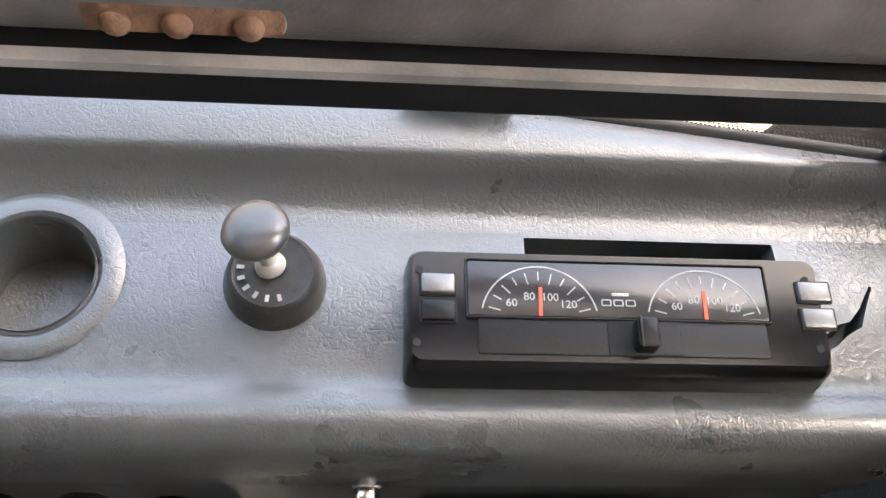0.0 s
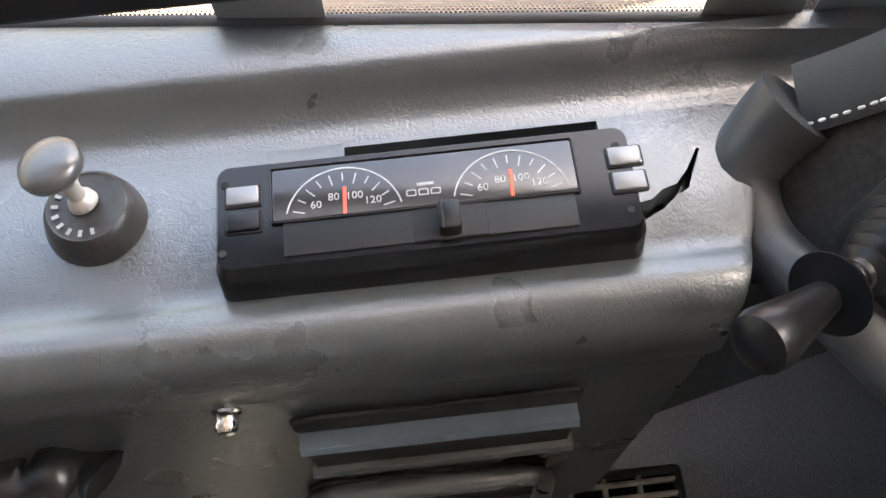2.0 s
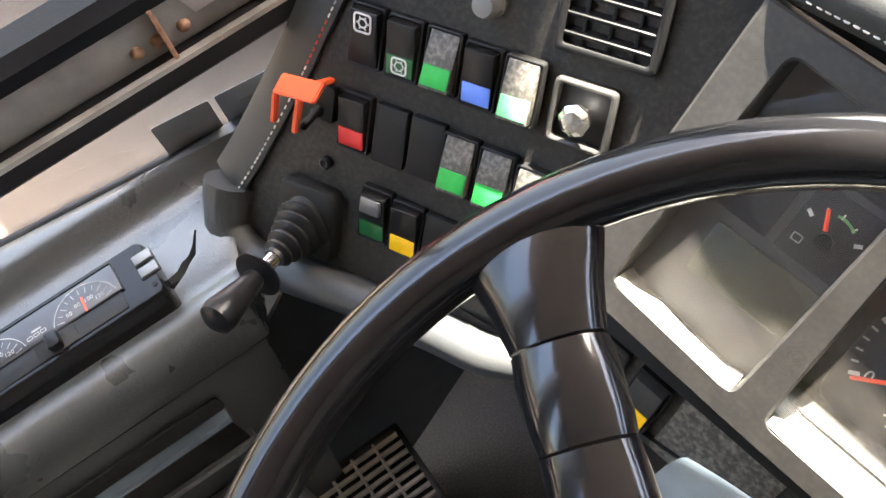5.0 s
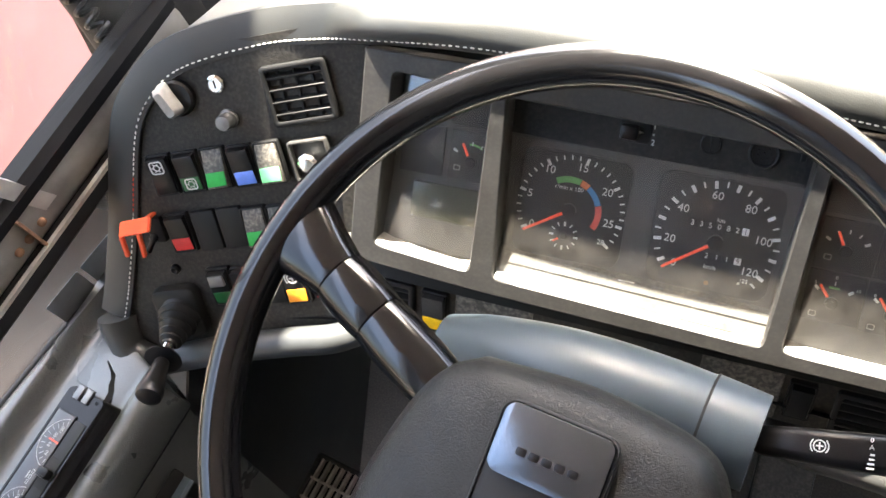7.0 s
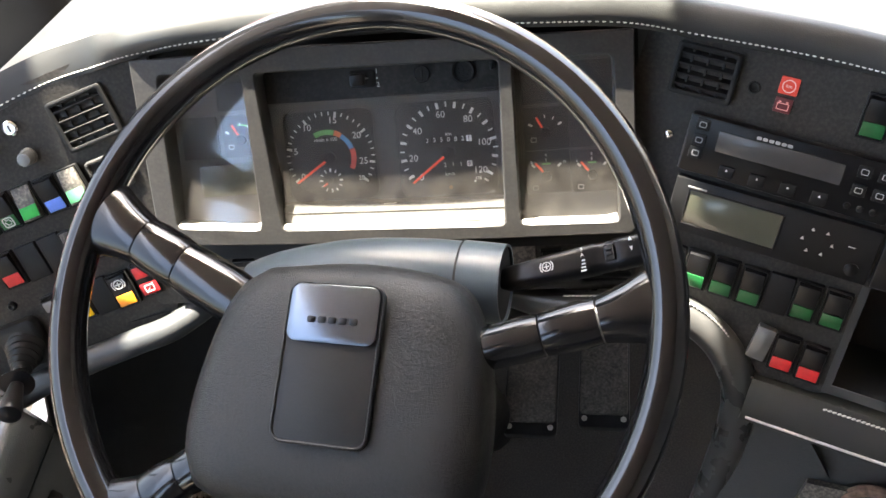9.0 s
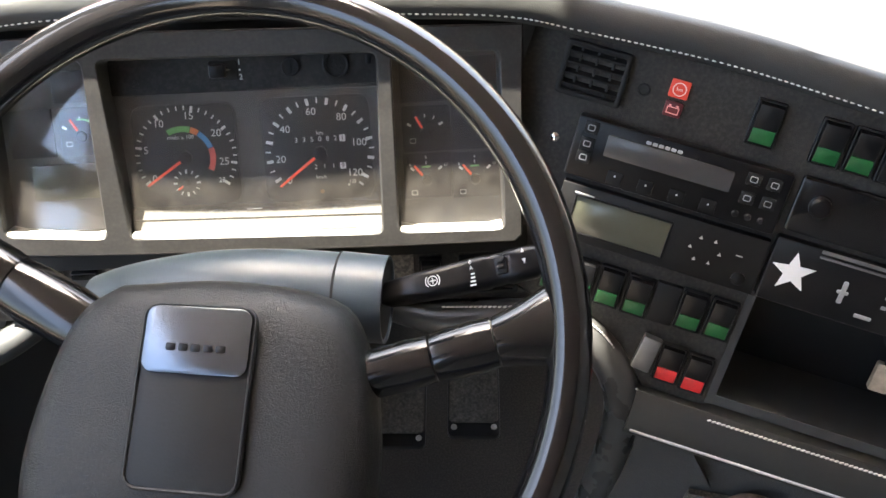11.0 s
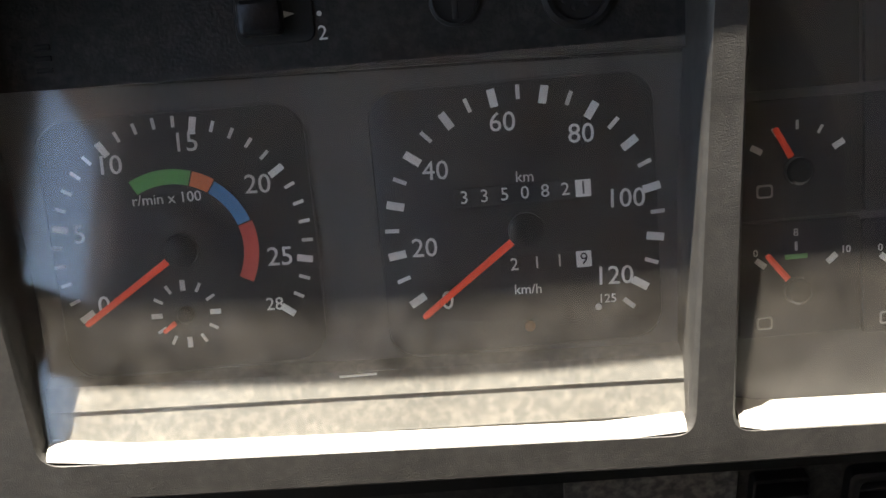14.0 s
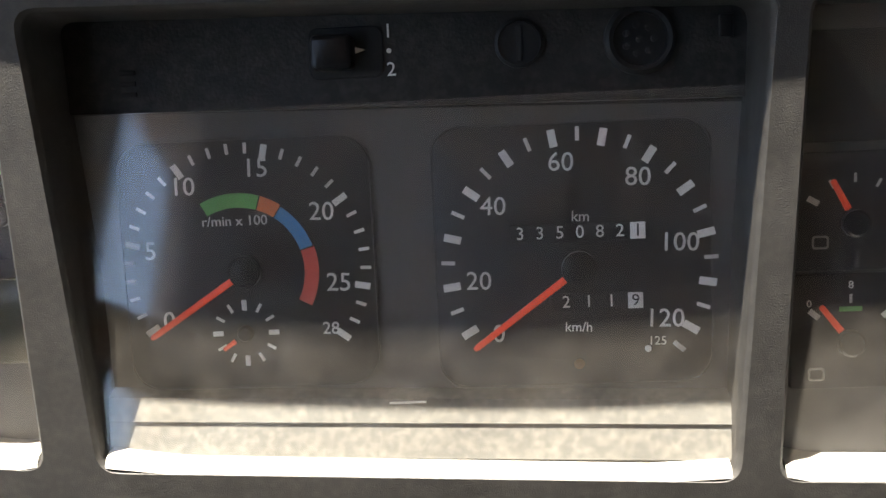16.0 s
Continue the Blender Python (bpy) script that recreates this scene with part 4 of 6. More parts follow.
# lenses
for q_, y1 in zip(WINDOWS, (0.080, 0.0475, 0.070)):
    (x0, y0), (x1, y2), (x2, _), (x3, _) = q_
    bm = B()
    loft(bm, [[(x0, y0 + 0.0028, z), (x1, y2 + 0.0028, z), (x2, y1, z + 0.0035), (x3, y1, z + 0.0035)] for z in (0.0098, 0.0112)])
    part("lens", bm, LENS, ic, "dusty clear plastic lens")
# strip above the middle window
bm = B()
poly(bm, [(-0.146, 0.0480), (0.0765, 0.0440), (0.0765, 0.078), (-0.146, 0.082)], -0.012, 0.008)
strip = part("control_strip", bm, BEZEL, ic, "black strip above the dials")
bm = B()
slab(bm, -0.052, 0.0635, 0.024, 0.016, 0.0075, 0.0095, r=0.003, ch=0.0008)
part("knob_recess", bm, DARK, strip)
bm = B()
slab(bm, -0.0555, 0.0635, 0.013, 0.011, 0.009, 0.017, r=0.002, ch=0.0015)
part("dimmer_knob", bm, PLASTIC, strip, "small black dimmer knob")
bm = B()
poly(bm, [(-0.0488, 0.0650), (-0.0455, 0.0640), (-0.0488, 0.0630)], 0.0095, 0.0105)
part("pointer", bm, WHITE, strip)
lettering("numeral", "1", 0.0062, -0.0383, 0.0695, 0.0081, WHITE, strip)
lettering("numeral", "2", 0.0062, -0.0378, 0.0575, 0.0081, WHITE, strip)
bm = B()
lathe(bm, [(0.0008, 0.008), (0.0008, 0.0083), (0, 0.0083)], 10, pose(-0.0383, 0.0635, 0))
part("dot", bm, WHITE, strip)
bm = B()
lathe(bm, [(0.0078, 0.0075), (0.0078, 0.0095), (0.0068, 0.0100), (0.0066, 0.0088), (0, 0.0088)], 28, pose(0.003, 0.0638, 0))
lk = part("key_lock", bm, PLASTIC_MATT, strip, "round black key lock")
bm = B()
slab(bm, 0.003, 0.0638, 0.0018, 0.011, 0.0086, 0.0094, r=0.0005, ch=0.0002)
part("key_slot", bm, DARK, lk)
bm = B()
lathe(bm, [(0.0112, 0.0075), (0.0112, 0.0105), (0.0098, 0.0115), (0.0085, 0.0112), (0.0082, 0.0085), (0, 0.0085)], 32, pose(0.0405, 0.0632, 0))
sk = part("round_socket", bm, PLASTIC_MATT, strip, "round black multi-pin socket")
for i in range(8):
    bm = B()
    a = i * math.tau / 7
    r = 0.0045 if i < 7 else 0
    lathe(bm, [(0.0011, 0.008), (0.0011, 0.0094), (0, 0.0096)], 8, pose(0.0405 + r * math.cos(a), 0.0632 + r * math.sin(a), 0))
    part("pin", bm, DARK, sk)
bm = B()
slab(bm, 0.067, 0.066, 0.004, 0.007, 0.0075, 0.0100, r=0.0006, ch=0.0003)
part("clip", bm, PLASTIC, strip)
for i in range(3):
    bm = B()
    slab(bm, -0.1235, 0.0535 + i * 0.0035, 0.005, 0.0016, 0.0075, 0.0088, r=0.0003, ch=0.0002)
    part("vent_slit", bm, DARK, strip)

# ---- lower strip under the cluster ----
ls = thing("lower_dash_strip", axes((0, 0.0092, -0.0874), (1, 0, -0.015), (0, -0.28, 0.96)), "dusty grey-black strip below the cluster", "panel")
bm = B()
poly(bm, [(-0.30, -0.070), (0.225, -0.070), (0.225, 0.012), (-0.29, 0.012)], -0.012, -0.004)
part("strip_board", bm, PANEL, ls)
for x0, x1 in ((-0.178, -0.110), (0.030, 0.094)):
    bm = B()
    slab(bm, (x0 + x1) / 2, -0.043, x1 - x0, 0.050, -0.0045, -0.0020, r=0.003, ch=0.0008)
    part("cover_plate", bm, DUSTSUN, ls, "dusty cover plate with sunlit beige in its colour")


def vent(name, m, w, h, n, label, vert=0):
    v = thing(name, m, label, "air vent", group="dashboard air vents")
    bm = B()
    ringframe(bm, 0, 0, w, h, w * 0.08, -0.006, 0.002, r=0.003, ch=0.0008)
    part("frame", bm, PLASTIC_MATT, v)
    bm = B()
    slab(bm, 0, 0, w * 0.88, h * 0.88, -0.008, -0.006, r=0.002, ch=0.0004)
    part("duct", bm, DARK, v)
    for i in range(n):
        y = -h / 2 + h * (i + 1) / (n + 1)
        bm = B()
        slab(bm, 0, 0, w * 0.9, 0.0022, -0.005, 0.0012, r=0.0008, ch=0.0004, m=pose(0, y, 0, 25, 0, 0))
        part("slat", bm, PLASTIC_MATT, v)
    for i in range(vert):
        x = -w / 2 + w * (i + 1) / (vert + 1)
        bm = B()
        slab(bm, x, 0, 0.0022, h * 0.88, -0.0055, -0.001, r=0.0008, ch=0.0004)
        part("divider", bm, PLASTIC_MATT, v)
    return v


vent("air_vent", F_LEFT @ pose(0.097, 0.109, 0.0), 0.058, 0.052, 4, "square black slatted air vent on the switch panel", 3)
vent("air_vent", F_RIGHT @ pose(0.0005, 0.0335, 0.0), 0.055, 0.045, 4, "square black slatted air vent above the radio", 3)
vent("air_vent", ls.matrix_world @ pose(-0.243, -0.040, 0.0, 0, 0, 0), 0.056, 0.040, 4, "low black slatted vent beside the column")
vent("air_vent", ls.matrix_world @ pose(0.161, -0.044, 0.0, 0, 0, 0), 0.054, 0.040, 4, "low black slatted vent beside the column")


# ---- rocker switches ----
def rocker(m, lens, label, tilt=9, w=0.0235, h=0.0385, body=PLASTIC, face=None, symbol=None, lens_at=-1):
    s = thing("rocker_switch", m, label, "switch", group="dashboard rocker switches")
    bm = B()
    ringframe(bm, 0, 0, w, h, 0.0016, -0.005, 0.0016, r=0.0016, ch=0.0005)
    part("bezel", bm, PLASTIC_MATT, s)
    bm = B()
    ww, hh = w - 0.0042, h - 0.0042
    t = pose(0, 0, 0, tilt, 0, 0)
    slab(bm, 0, 0, ww, hh, -0.006, 0.0045, r=0.001, ch=0.0007, m=t)
    rk = part("rocker", bm, body, s)
    if lens:
        bm = B()
        slab(bm, 0, lens_at * hh * 0.27, ww * 0.94, hh * 0.36, 0.004, 0.0052, r=0.0006, ch=0.0003, m=t)
        part("lens", bm, lens, rk, "coloured lens")
    if symbol:
        symbol(rk, t)
    return s


def sym_ring(y, s=0.0125, m_=WHITE):
    def make(parent, t):
        bm = B()
        ringframe(bm, 0, y, s, s, 0.0011, 0.0048, 0.0056, r=0.0025, ch=0.0001)
        arc(bm, 0, y, 0.0022, 0.0033, 0, 350, 0.0050, 16)
        for i in range(6):
            bar(bm, 0, y, i * 60, 0.0032, 0.0045, 0.0009, 0.0050)
        bm.transform(t)
        part("symbol", bm, m_, parent)
    return make


def sym_plus(y, m_=WHITE):
    def make(parent, t):
        bm = B()
        arc(bm, 0, y, 0.0042, 0.0052, 0, 355, 0.0050, 20)
        for a in (0, 90, 180, 270):
            bar(bm, 0, y, a, 0, 0.003, 0.0011, 0.0050)
        arc(bm, 0, y, 0.0064, 0.0073, -40, 40, 0.0050, 8)
        arc(bm, 0, y, 0.0064, 0.0073, 140, 220, 0.0050, 8)
        bm.transform(t)
        part("symbol", bm, m_, parent)
    return make


def sym_lamp(y, m_=WHITE):
    def make(parent, t):
        bm = B()
        ringframe(bm, 0, y, 0.010, 0.008, 0.001, 0.0052, 0.0058, r=0.0015, ch=0.0001)
        bar(bm, 0, y, 45, -0.007, 0.007, 0.001, 0.0053)
        bm.transform(t)
        part("symbol", bm, m_, parent)
    return make


def L(u, v, w=0.0, rz=0):
    return F_LEFT @ pose(u, v, w, 0, 0, rz)


def R(u, v, w=0.0, rz=0):
    return F_RIGHT @ pose(u, v, w, 0, 0, rz)


rocker(L(-0.0485, 0.0565, 0.0), None, "black rocker switch with a white lamp symbol above", symbol=sym_ring(0.010))
rocker(L(-0.0225, 0.0560, 0.0), L_GREEN_DK, "black rocker switch with dark green lens", symbol=sym_ring(-0.0092, 0.011))
rocker(L(0.0035, 0.0560, 0.0), L_GREEN, "worn black rocker switch paled for sun, bright green lens", tilt=-13, body=DUSTSUN)
rocker(L(0.0290, 0.0545, 0.0), L_BLUE, "black rocker switch with blue lens")
rocker(L(0.0560, 0.0550, 0.004), L_PALE, "dusty rocker switch with pale green lens in the sun", tilt=-9, body=DUSTSUN)
rocker(L(-0.0510, 0.0005, 0.0), L_RED, "black rocker switch with red lens")
for u in (-0.0245, 0.001):
    s = thing("blank_cover", L(u, -0.0005, 0), "blank black cover in the switch row", "cover", group="blank covers")
    bm = B()
    slab(bm, 0, 0, 0.0235, 0.0385, -0.005, 0.0015, r=0.0015, ch=0.001)
    plate = part("plate", bm, PLASTIC_MATT, s)
for u, v in ((0.0245, -0.0025), (0.0490, -0.0035), (0.0735, -0.0065)):
    rocker(L(u, v, 0.001), L_GREEN, "worn dusty rocker switch paled for sun, bright green lens", tilt=-10, body=DUSTSUN)
rocker(L(-0.0285, -0.0570, 0.0), L_GREEN_DK, "black locking rocker switch with dark green lens", tilt=12)
rocker(L(-0.0045, -0.0590, 0.0), L_YELLOW, "black rocker switch with yellow lens")
s = thing("blank_cover", L(0.0200, -0.0600, 0), "blank black cover in the switch row", "cover", group="blank covers")
bm = B()
slab(bm, 0, 0, 0.0235, 0.0385, -0.005, 0.0015, r=0.0015, ch=0.001)
part("plate", bm, PLASTIC_MATT, s)
rocker(L(0.0440, -0.0625, 0.0), L_AMBER, "black indicator with white brake symbol and amber lens", tilt=0, symbol=sym_plus(0.0085))
ri = rocker(L(0.0720, -0.0600, 0.0), L_RED, "black indicator with two red lenses and white symbols", tilt=0, symbol=sym_lamp(-0.0092))
bm = B()
slab(bm, 0, 0.0343 * 0.27, 0.018, 0.0124, 0.004, 0.0052, r=0.0006, ch=0.0003)
part("lens", bm, L_RED, ri, "red lens")
bm = B()
slab(bm, -0.0285, -0.0480, 0.015, 0.011, 0.004, 0.009, r=0.0015, ch=0.001)
lt = thing("switch_latch", F_LEFT, "small silver-edged latch on a locking switch", "latch")
part("latch_block", bm, SATIN, lt)

# mirror toggle with its pale square surround
tg = thing("mirror_toggle", L(0.0925, 0.0520, 0.0), "chrome mirror toggle in a pale square frame", "switch")
bm = B()
ringframe(bm, 0, 0, 0.036, 0.037, 0.0030, -0.004, 0.005, r=0.003, ch=0.0012)
part("surround", bm, RIB, tg, "worn silver frame")
bm = B()
slab(bm, 0, 0, 0.031, 0.032, -0.006, -0.0015, r=0.002, ch=0.0005)
part("well", bm, PLASTIC_MATT, tg)
bm = B()
lathe(bm, [(0.0045, -0.002), (0.0045, 0.004), (0.0085, 0.008), (0.0092, 0.0125), (0.006, 0.0155), (0, 0.016)], 8)
part("toggle_cap", bm, CHROME, tg, "faceted chrome cap")

# rotary controls
rl = thing("wiper_lever", L(-0.012, 0.1215, 0.0), "worn grey rotary lever on the switch panel", "knob")
bm = B()
lathe(bm, [(0.016, -0.004), (0.016, 0.001), (0.014, 0.003), (0, 0.003)], 28)
part("collar", bm, PLASTIC, rl)
bm = B()
loft(bm, [[(x, y, 0.002) for x, y in outline(0.012, 0.030, 0.004)], [(x, y - 0.001, 0.014) for x, y in outline(0.0105, 0.027, 0.004)], [(x, y - 0.002, 0.017) for x, y in outline(0.0075, 0.022, 0.003)]])
bm.transform(pose(-0.004, 0.001, 0, 0, 0, 22))
part("lever", bm, mat("worn_grey_lever", (0.28, 0.27, 0.25), 0.45, var=0.25, scale=90), rl, "worn pale grey lever")
kn = thing("dimmer_knob", L(0.0275, 0.0965, -0.004), "silver ribbed push knob on the switch panel", "knob")
bm = B()
lathe(bm, [(0.0085, 0), (0.0085, 0.003), (0.0072, 0.004), (0.0070, 0.0125), (0.0062, 0.0145), (0, 0.015)], 20)
part("cap", bm, SATIN, kn)
ks = thing("ignition_lock", L(0.0260, 0.1275, -0.004), "small metal lock barrel on the switch panel", "lock")
bm = B()
lathe(bm, [(0.0078, 0), (0.0078, 0.003), (0.0060, 0.0045), (0.0055, 0.004), (0, 0.004)], 20)
brl = part("barrel", bm, CHROME, ks)
bm = B()
slab(bm, 0, 0, 0.0015, 0.0065, 0.0036, 0.0044, r=0.0003, ch=0.0001)
part("keyway", bm, DARK, brl)
bm = B()
sc = thing("panel_screw", L(-0.071, -0.0355, -0.004), "black cap screw on the switch panel", "screw")
lathe(bm, [(0.0048, 0), (0.0045, 0.0035), (0.003, 0.0045), (0.0018, 0.004), (0, 0.003)], 16)
part("screw_head", bm, PLASTIC, sc)

# guarded switch with an orange flip cover
og = thing("guarded_switch", L(-0.0775, 0.0100, 0.0), "guarded toggle with raised orange-red cover", "switch")
bm = B()
slab(bm, 0.002, -0.004, 0.018, 0.024, -0.004, 0.002, r=0.002, ch=0.0008)
part("base", bm, PLASTIC_MATT, og)
bm = B()
loft(bm, [[(-0.012, 0.014, 0.020), (0.013, 0.014, 0.014), (0.013, 0.017, 0.017), (-0.012, 0.018, 0.026)],
          [(-0.014, 0.004, 0.028), (0.013, 0.004, 0.024), (0.013, 0.006, 0.028), (-0.014, 0.006, 0.033)]])
loft(bm, [[(-0.014, 0.006, 0.028), (-0.0105, 0.006, 0.028), (-0.0105, 0.006, 0.033), (-0.014, 0.006, 0.033)], [(-0.0165, -0.014, 0.026), (-0.0125, -0.014, 0.026), (-0.0125, -0.015, 0.030), (-0.0165, -0.015, 0.030)]])
loft(bm, [[(0.002, 0.006, 0.026), (0.006, 0.006, 0.026), (0.006, 0.006, 0.031), (0.002, 0.006, 0.031)], [(-0.003, -0.018, 0.022), (0.001, -0.018, 0.022), (0.001, -0.019, 0.026), (-0.003, -0.019, 0.026)]])
loft(bm, [[(0.006, 0.012, 0.002), (0.011, 0.012, 0.002), (0.011, 0.015, 0.002), (0.006, 0.015, 0.002)], [(0.006, 0.013, 0.017), (0.012, 0.013, 0.017), (0.012, 0.016, 0.017), (0.006, 0.016, 0.017)]])
bmesh.ops.bevel(bm, geom=bm.edges[:], offset=0.0008, segments=2, affect="EDGES")
part("flip_cover", bm, ORANGE, og, "orange-red flip cover")
bm = B()
lathe(bm, [(0.004, 0), (0.004, 0.004), (0.0025, 0.006), (0.0028, 0.018), (0.0015, 0.0195), (0, 0.02)], 14, pose(0.0, -0.009, 0.001, 25, 0, 0))
part("toggle", bm, PLASTIC, og)

# ---- gear selector ----
gs = thing("gear_selector", L(-0.078, -0.0775, -0.004), "black gear selector with rubber bellows on the panel", "lever")
bm = B()
slab(bm, 0, 0, 0.046, 0.052, 0, 0.012, r=0.008, ch=0.004)
part("mount", bm, PLASTIC_MATT, gs)
ax = (frameinv(F_LEFT @ pose(-0.078, -0.0775, -0.004)).inverted() @ Vector((-0.416, -0.070, -0.217)))
axd = ax.normalized()
LN = ax.length
q = axd.to_track_quat("Z", "Y").to_matrix().to_4x4()
bm = B()
pr = [(0.021, 0.006)]
for i in range(5):
    r = 0.0205 - i * 0.0025
    z = 0.010 + i * 0.0072
    pr += [(r - 0.0035, z), (r, z + 0.0022), (r, z + 0.0042), (r - 0.0035, z + 0.0065)]
pr += [(0.0065, 0.048), (0.0, 0.048)]
lathe(bm, pr, 28, q)
part("bellows", bm, RUBBER, gs, "ribbed black rubber bellows")
bm = B()
lathe(bm, [(0.0055, 0.046), (0.0055, LN - 0.028)], 16, q)
part("stem", bm, CHROME, gs, "dark polished stem")
bm = B()
lathe(bm, [(0.0055, LN - 0.037), (0.0165, LN - 0.036), (0.0168, LN - 0.0345), (0.0055, LN - 0.0335)], 28, q)
part("disc", bm, PLASTIC, gs, "round black disc")
bm = B()
lathe(bm, [(0.0065, LN - 0.032), (0.0072, LN - 0.028), (0.0085, LN - 0.018), (0.0108, LN - 0.004), (0.0122, LN + 0.004), (0.0112, LN + 0.009), (0.0075, LN + 0.0115), (0, LN + 0.012)], 28, q)
part("grip", bm, PLASTIC, gs, "tapered black grip")

# low switches either side of the column
rocker(ls.matrix_world @ pose(-0.196, -0.042, 0.0), L_YELLOW, "pale dusty rocker switch with yellow lens below the cluster", h=0.042, body=RIB)
rocker(ls.matrix_world @ pose(0.109, -0.042, 0.0), None, "plain black rocker switch below the cluster", w=0.021, h=0.036)

# ---- radio panel ----
rd = thing("radio", F_RIGHT, "black car radio with grey display and push keys", "radio")
bm = B()
slab(bm, 0.089, -0.0268, 0.178, 0.0525, -0.004, 0.006, r=0.002, ch=0.0015)
body_r = part("front", bm, PLASTIC, rd)
bm = B()
slab(bm, 0.080, -0.0195, 0.1060, 0.0185, 0.005, 0.0066, r=0.001, ch=0.0003)
part("display", bm, LCD_GREY, rd, "blank grey display")
for i in range(6):
    bm = B()
    slab(bm, 0.0600 + i * 0.0052, -0.0075, 0.0042, 0.0028, 0.006, 0.0064, r=0.0008, ch=0.0001)
    part("maker_mark", bm, GREYPRINT, rd)
for i in range(4):
    bm = B()
    slab(bm, 0.0419 + i * 0.0264, -0.0445, 0.0130, 0.0110, 0.005, 0.0072, r=0.001, ch=0.0005)
    k = part("preset_key", bm, PLASTIC_MATT, rd)
    bm = B()
    poly(bm, [(0.0419 + i * 0.0264 - 0.001, -0.0435), (0.0419 + i * 0.0264 + 0.001, -0.0435), (0.0419 + i * 0.0264, -0.0415)], 0.0071, 0.0074)
    part("arrow_mark", bm, WHITE, k)
for x, y in ((0.012, -0.0085), (0.012, -0.0225), (0.012, -0.0345), (0.1485, -0.012), (0.1655, -0.012), (0.1485, -0.0285), (0.1655, -0.0285)):
    bm = B()
    slab(bm, x, y, 0.0115, 0.0105, 0.005, 0.0072, r=0.001, ch=0.0005)
    k = part("key", bm, PLASTIC_MATT, rd)
    bm = B()
    ringframe(bm, x, y, 0.0062, 0.0052, 0.0007, 0.0070, 0.0074, r=0.0012, ch=0.0001)
    part("key_symbol", bm, GREYPRINT, k)
for i in range(3):
    bm = B()
    lathe(bm, [(0.003, 0.005), (0.003, 0.007), (0.002, 0.008), (0, 0.008)], 12, pose(0.144 + i * 0.0105, -0.044, 0))
    part("jog_key", bm, PLASTIC_MATT, rd)

td = thing("trip_recorder", F_RIGHT, "black recorder unit with blank greenish screen", "recorder")
bm = B()
slab(bm, 0.0915, -0.0845, 0.178, 0.0505, -0.004, 0.005, r=0.0015, ch=0.001)
part("front", bm, PLASTIC_MATT, td)
bm = B()
slab(bm, 0.0580, -0.0850, 0.0820, 0.0320, 0.004, 0.0056, r=0.0008, ch=0.0003)
part("screen", bm, LCD, td, "blank greenish screen")
bm = B()
ringframe(bm, 0.0580, -0.0850, 0.0850, 0.0350, 0.0015, 0.004, 0.0064, r=0.001, ch=0.0004)
part("screen_rim", bm, PLASTIC, td)
bm = B()
slab(bm, 0.0225, -0.0665, 0.017, 0.0016, 0.005, 0.0053, r=0.0002, ch=0.0001)
part("maker_mark", bm, GREYPRINT, td)
for i in range(6):
    a = i * 60
    bm = B()
    x, y = 0.132 + 0.0125 * math.cos(radians(a)), -0.083 + 0.0115 * math.sin(radians(a))
    poly(bm, [(x - 0.0016, y - 0.0012), (x + 0.0016, y - 0.0012), (x, y + 0.0018)], 0.005, 0.0053)
    part("key_arrow", bm, WHITE, td)
bm = B()
lathe(bm, [(0.006, 0.004), (0.006, 0.0065), (0.005, 0.0072), (0, 0.0072)], 20, pose(0.1655, -0.0985, 0))
part("round_key", bm, PLASTIC, td)
bm = B()
slab(bm, 0.160, -0.079, 0.006, 0.0008, 0.005, 0.0053, r=0.0002, ch=0.0001)
part("key_mark", bm, WHITE, td)

# warning lamps
wl = thing("warning_lamp", R(0.070, 0.0395, 0.0), "lit orange-red warning lamp on the radio panel", "lamp")
bm = B()
slab(bm, 0, 0, 0.0155, 0.0145, -0.004, -0.0015, r=0.001, ch=0.0004)
part("lens", bm, L_LIT, wl)
bm = B()
arc(bm, 0, 0, 0.0048, 0.0056, 0, 358, -0.0014, 22)
part("symbol", bm, WHITE, wl)
lettering("caption", "km", 0.0042, 0, 0, -0.0013, WHITE, wl)
wl = thing("warning_lamp", R(0.0697, 0.0225, 0.0), "dark red battery warning lamp on the radio panel", "lamp")
bm = B()
slab(bm, 0, 0, 0.0145, 0.0125, -0.004, -0.0015, r=0.001, ch=0.0004)
part("lens", bm, mat("dim_red_lamp", (0.10, 0.01, 0.015), 0.4, bump=0), wl)
bm = B()
ringframe(bm, 0, -0.0008, 0.010, 0.0060, 0.0008, -0.0016, -0.0013, r=0.0004, ch=0.0001)
slab(bm, -0.003, 0.0031, 0.002, 0.0014, -0.0016, -0.0013, r=0.0002, ch=0.0001)
slab(bm, 0.003, 0.0031, 0.002, 0.0014, -0.0016, -0.0013, r=0.0002, ch=0.0001)
part("symbol", bm, mat("pink_print", (0.75, 0.3, 0.28), 0.5, bump=0, emit=0.015), wl)
bm = B()
ho = thing("sensor_hole", R(0.0429, 0.0309, -0.004), "small round black sensor on the radio panel", "sensor")
lathe(bm, [(0.0055, 0), (0.0052, 0.0012), (0.004, 0.0014), (0.0035, 0.0005), (0, 0.0005)], 16)
part("sensor_cap", bm, DARK, ho)
ws = thing("panel_screw", R(-0.0159, -0.0277, -0.004), "bright worn screw on the radio panel", "screw")
bm = B()
lathe(bm, [(0.0042, 0), (0.004, 0.002), (0.0025, 0.003), (0, 0.0032)], 14)
part("screw_head", bm, CHROME, ws)

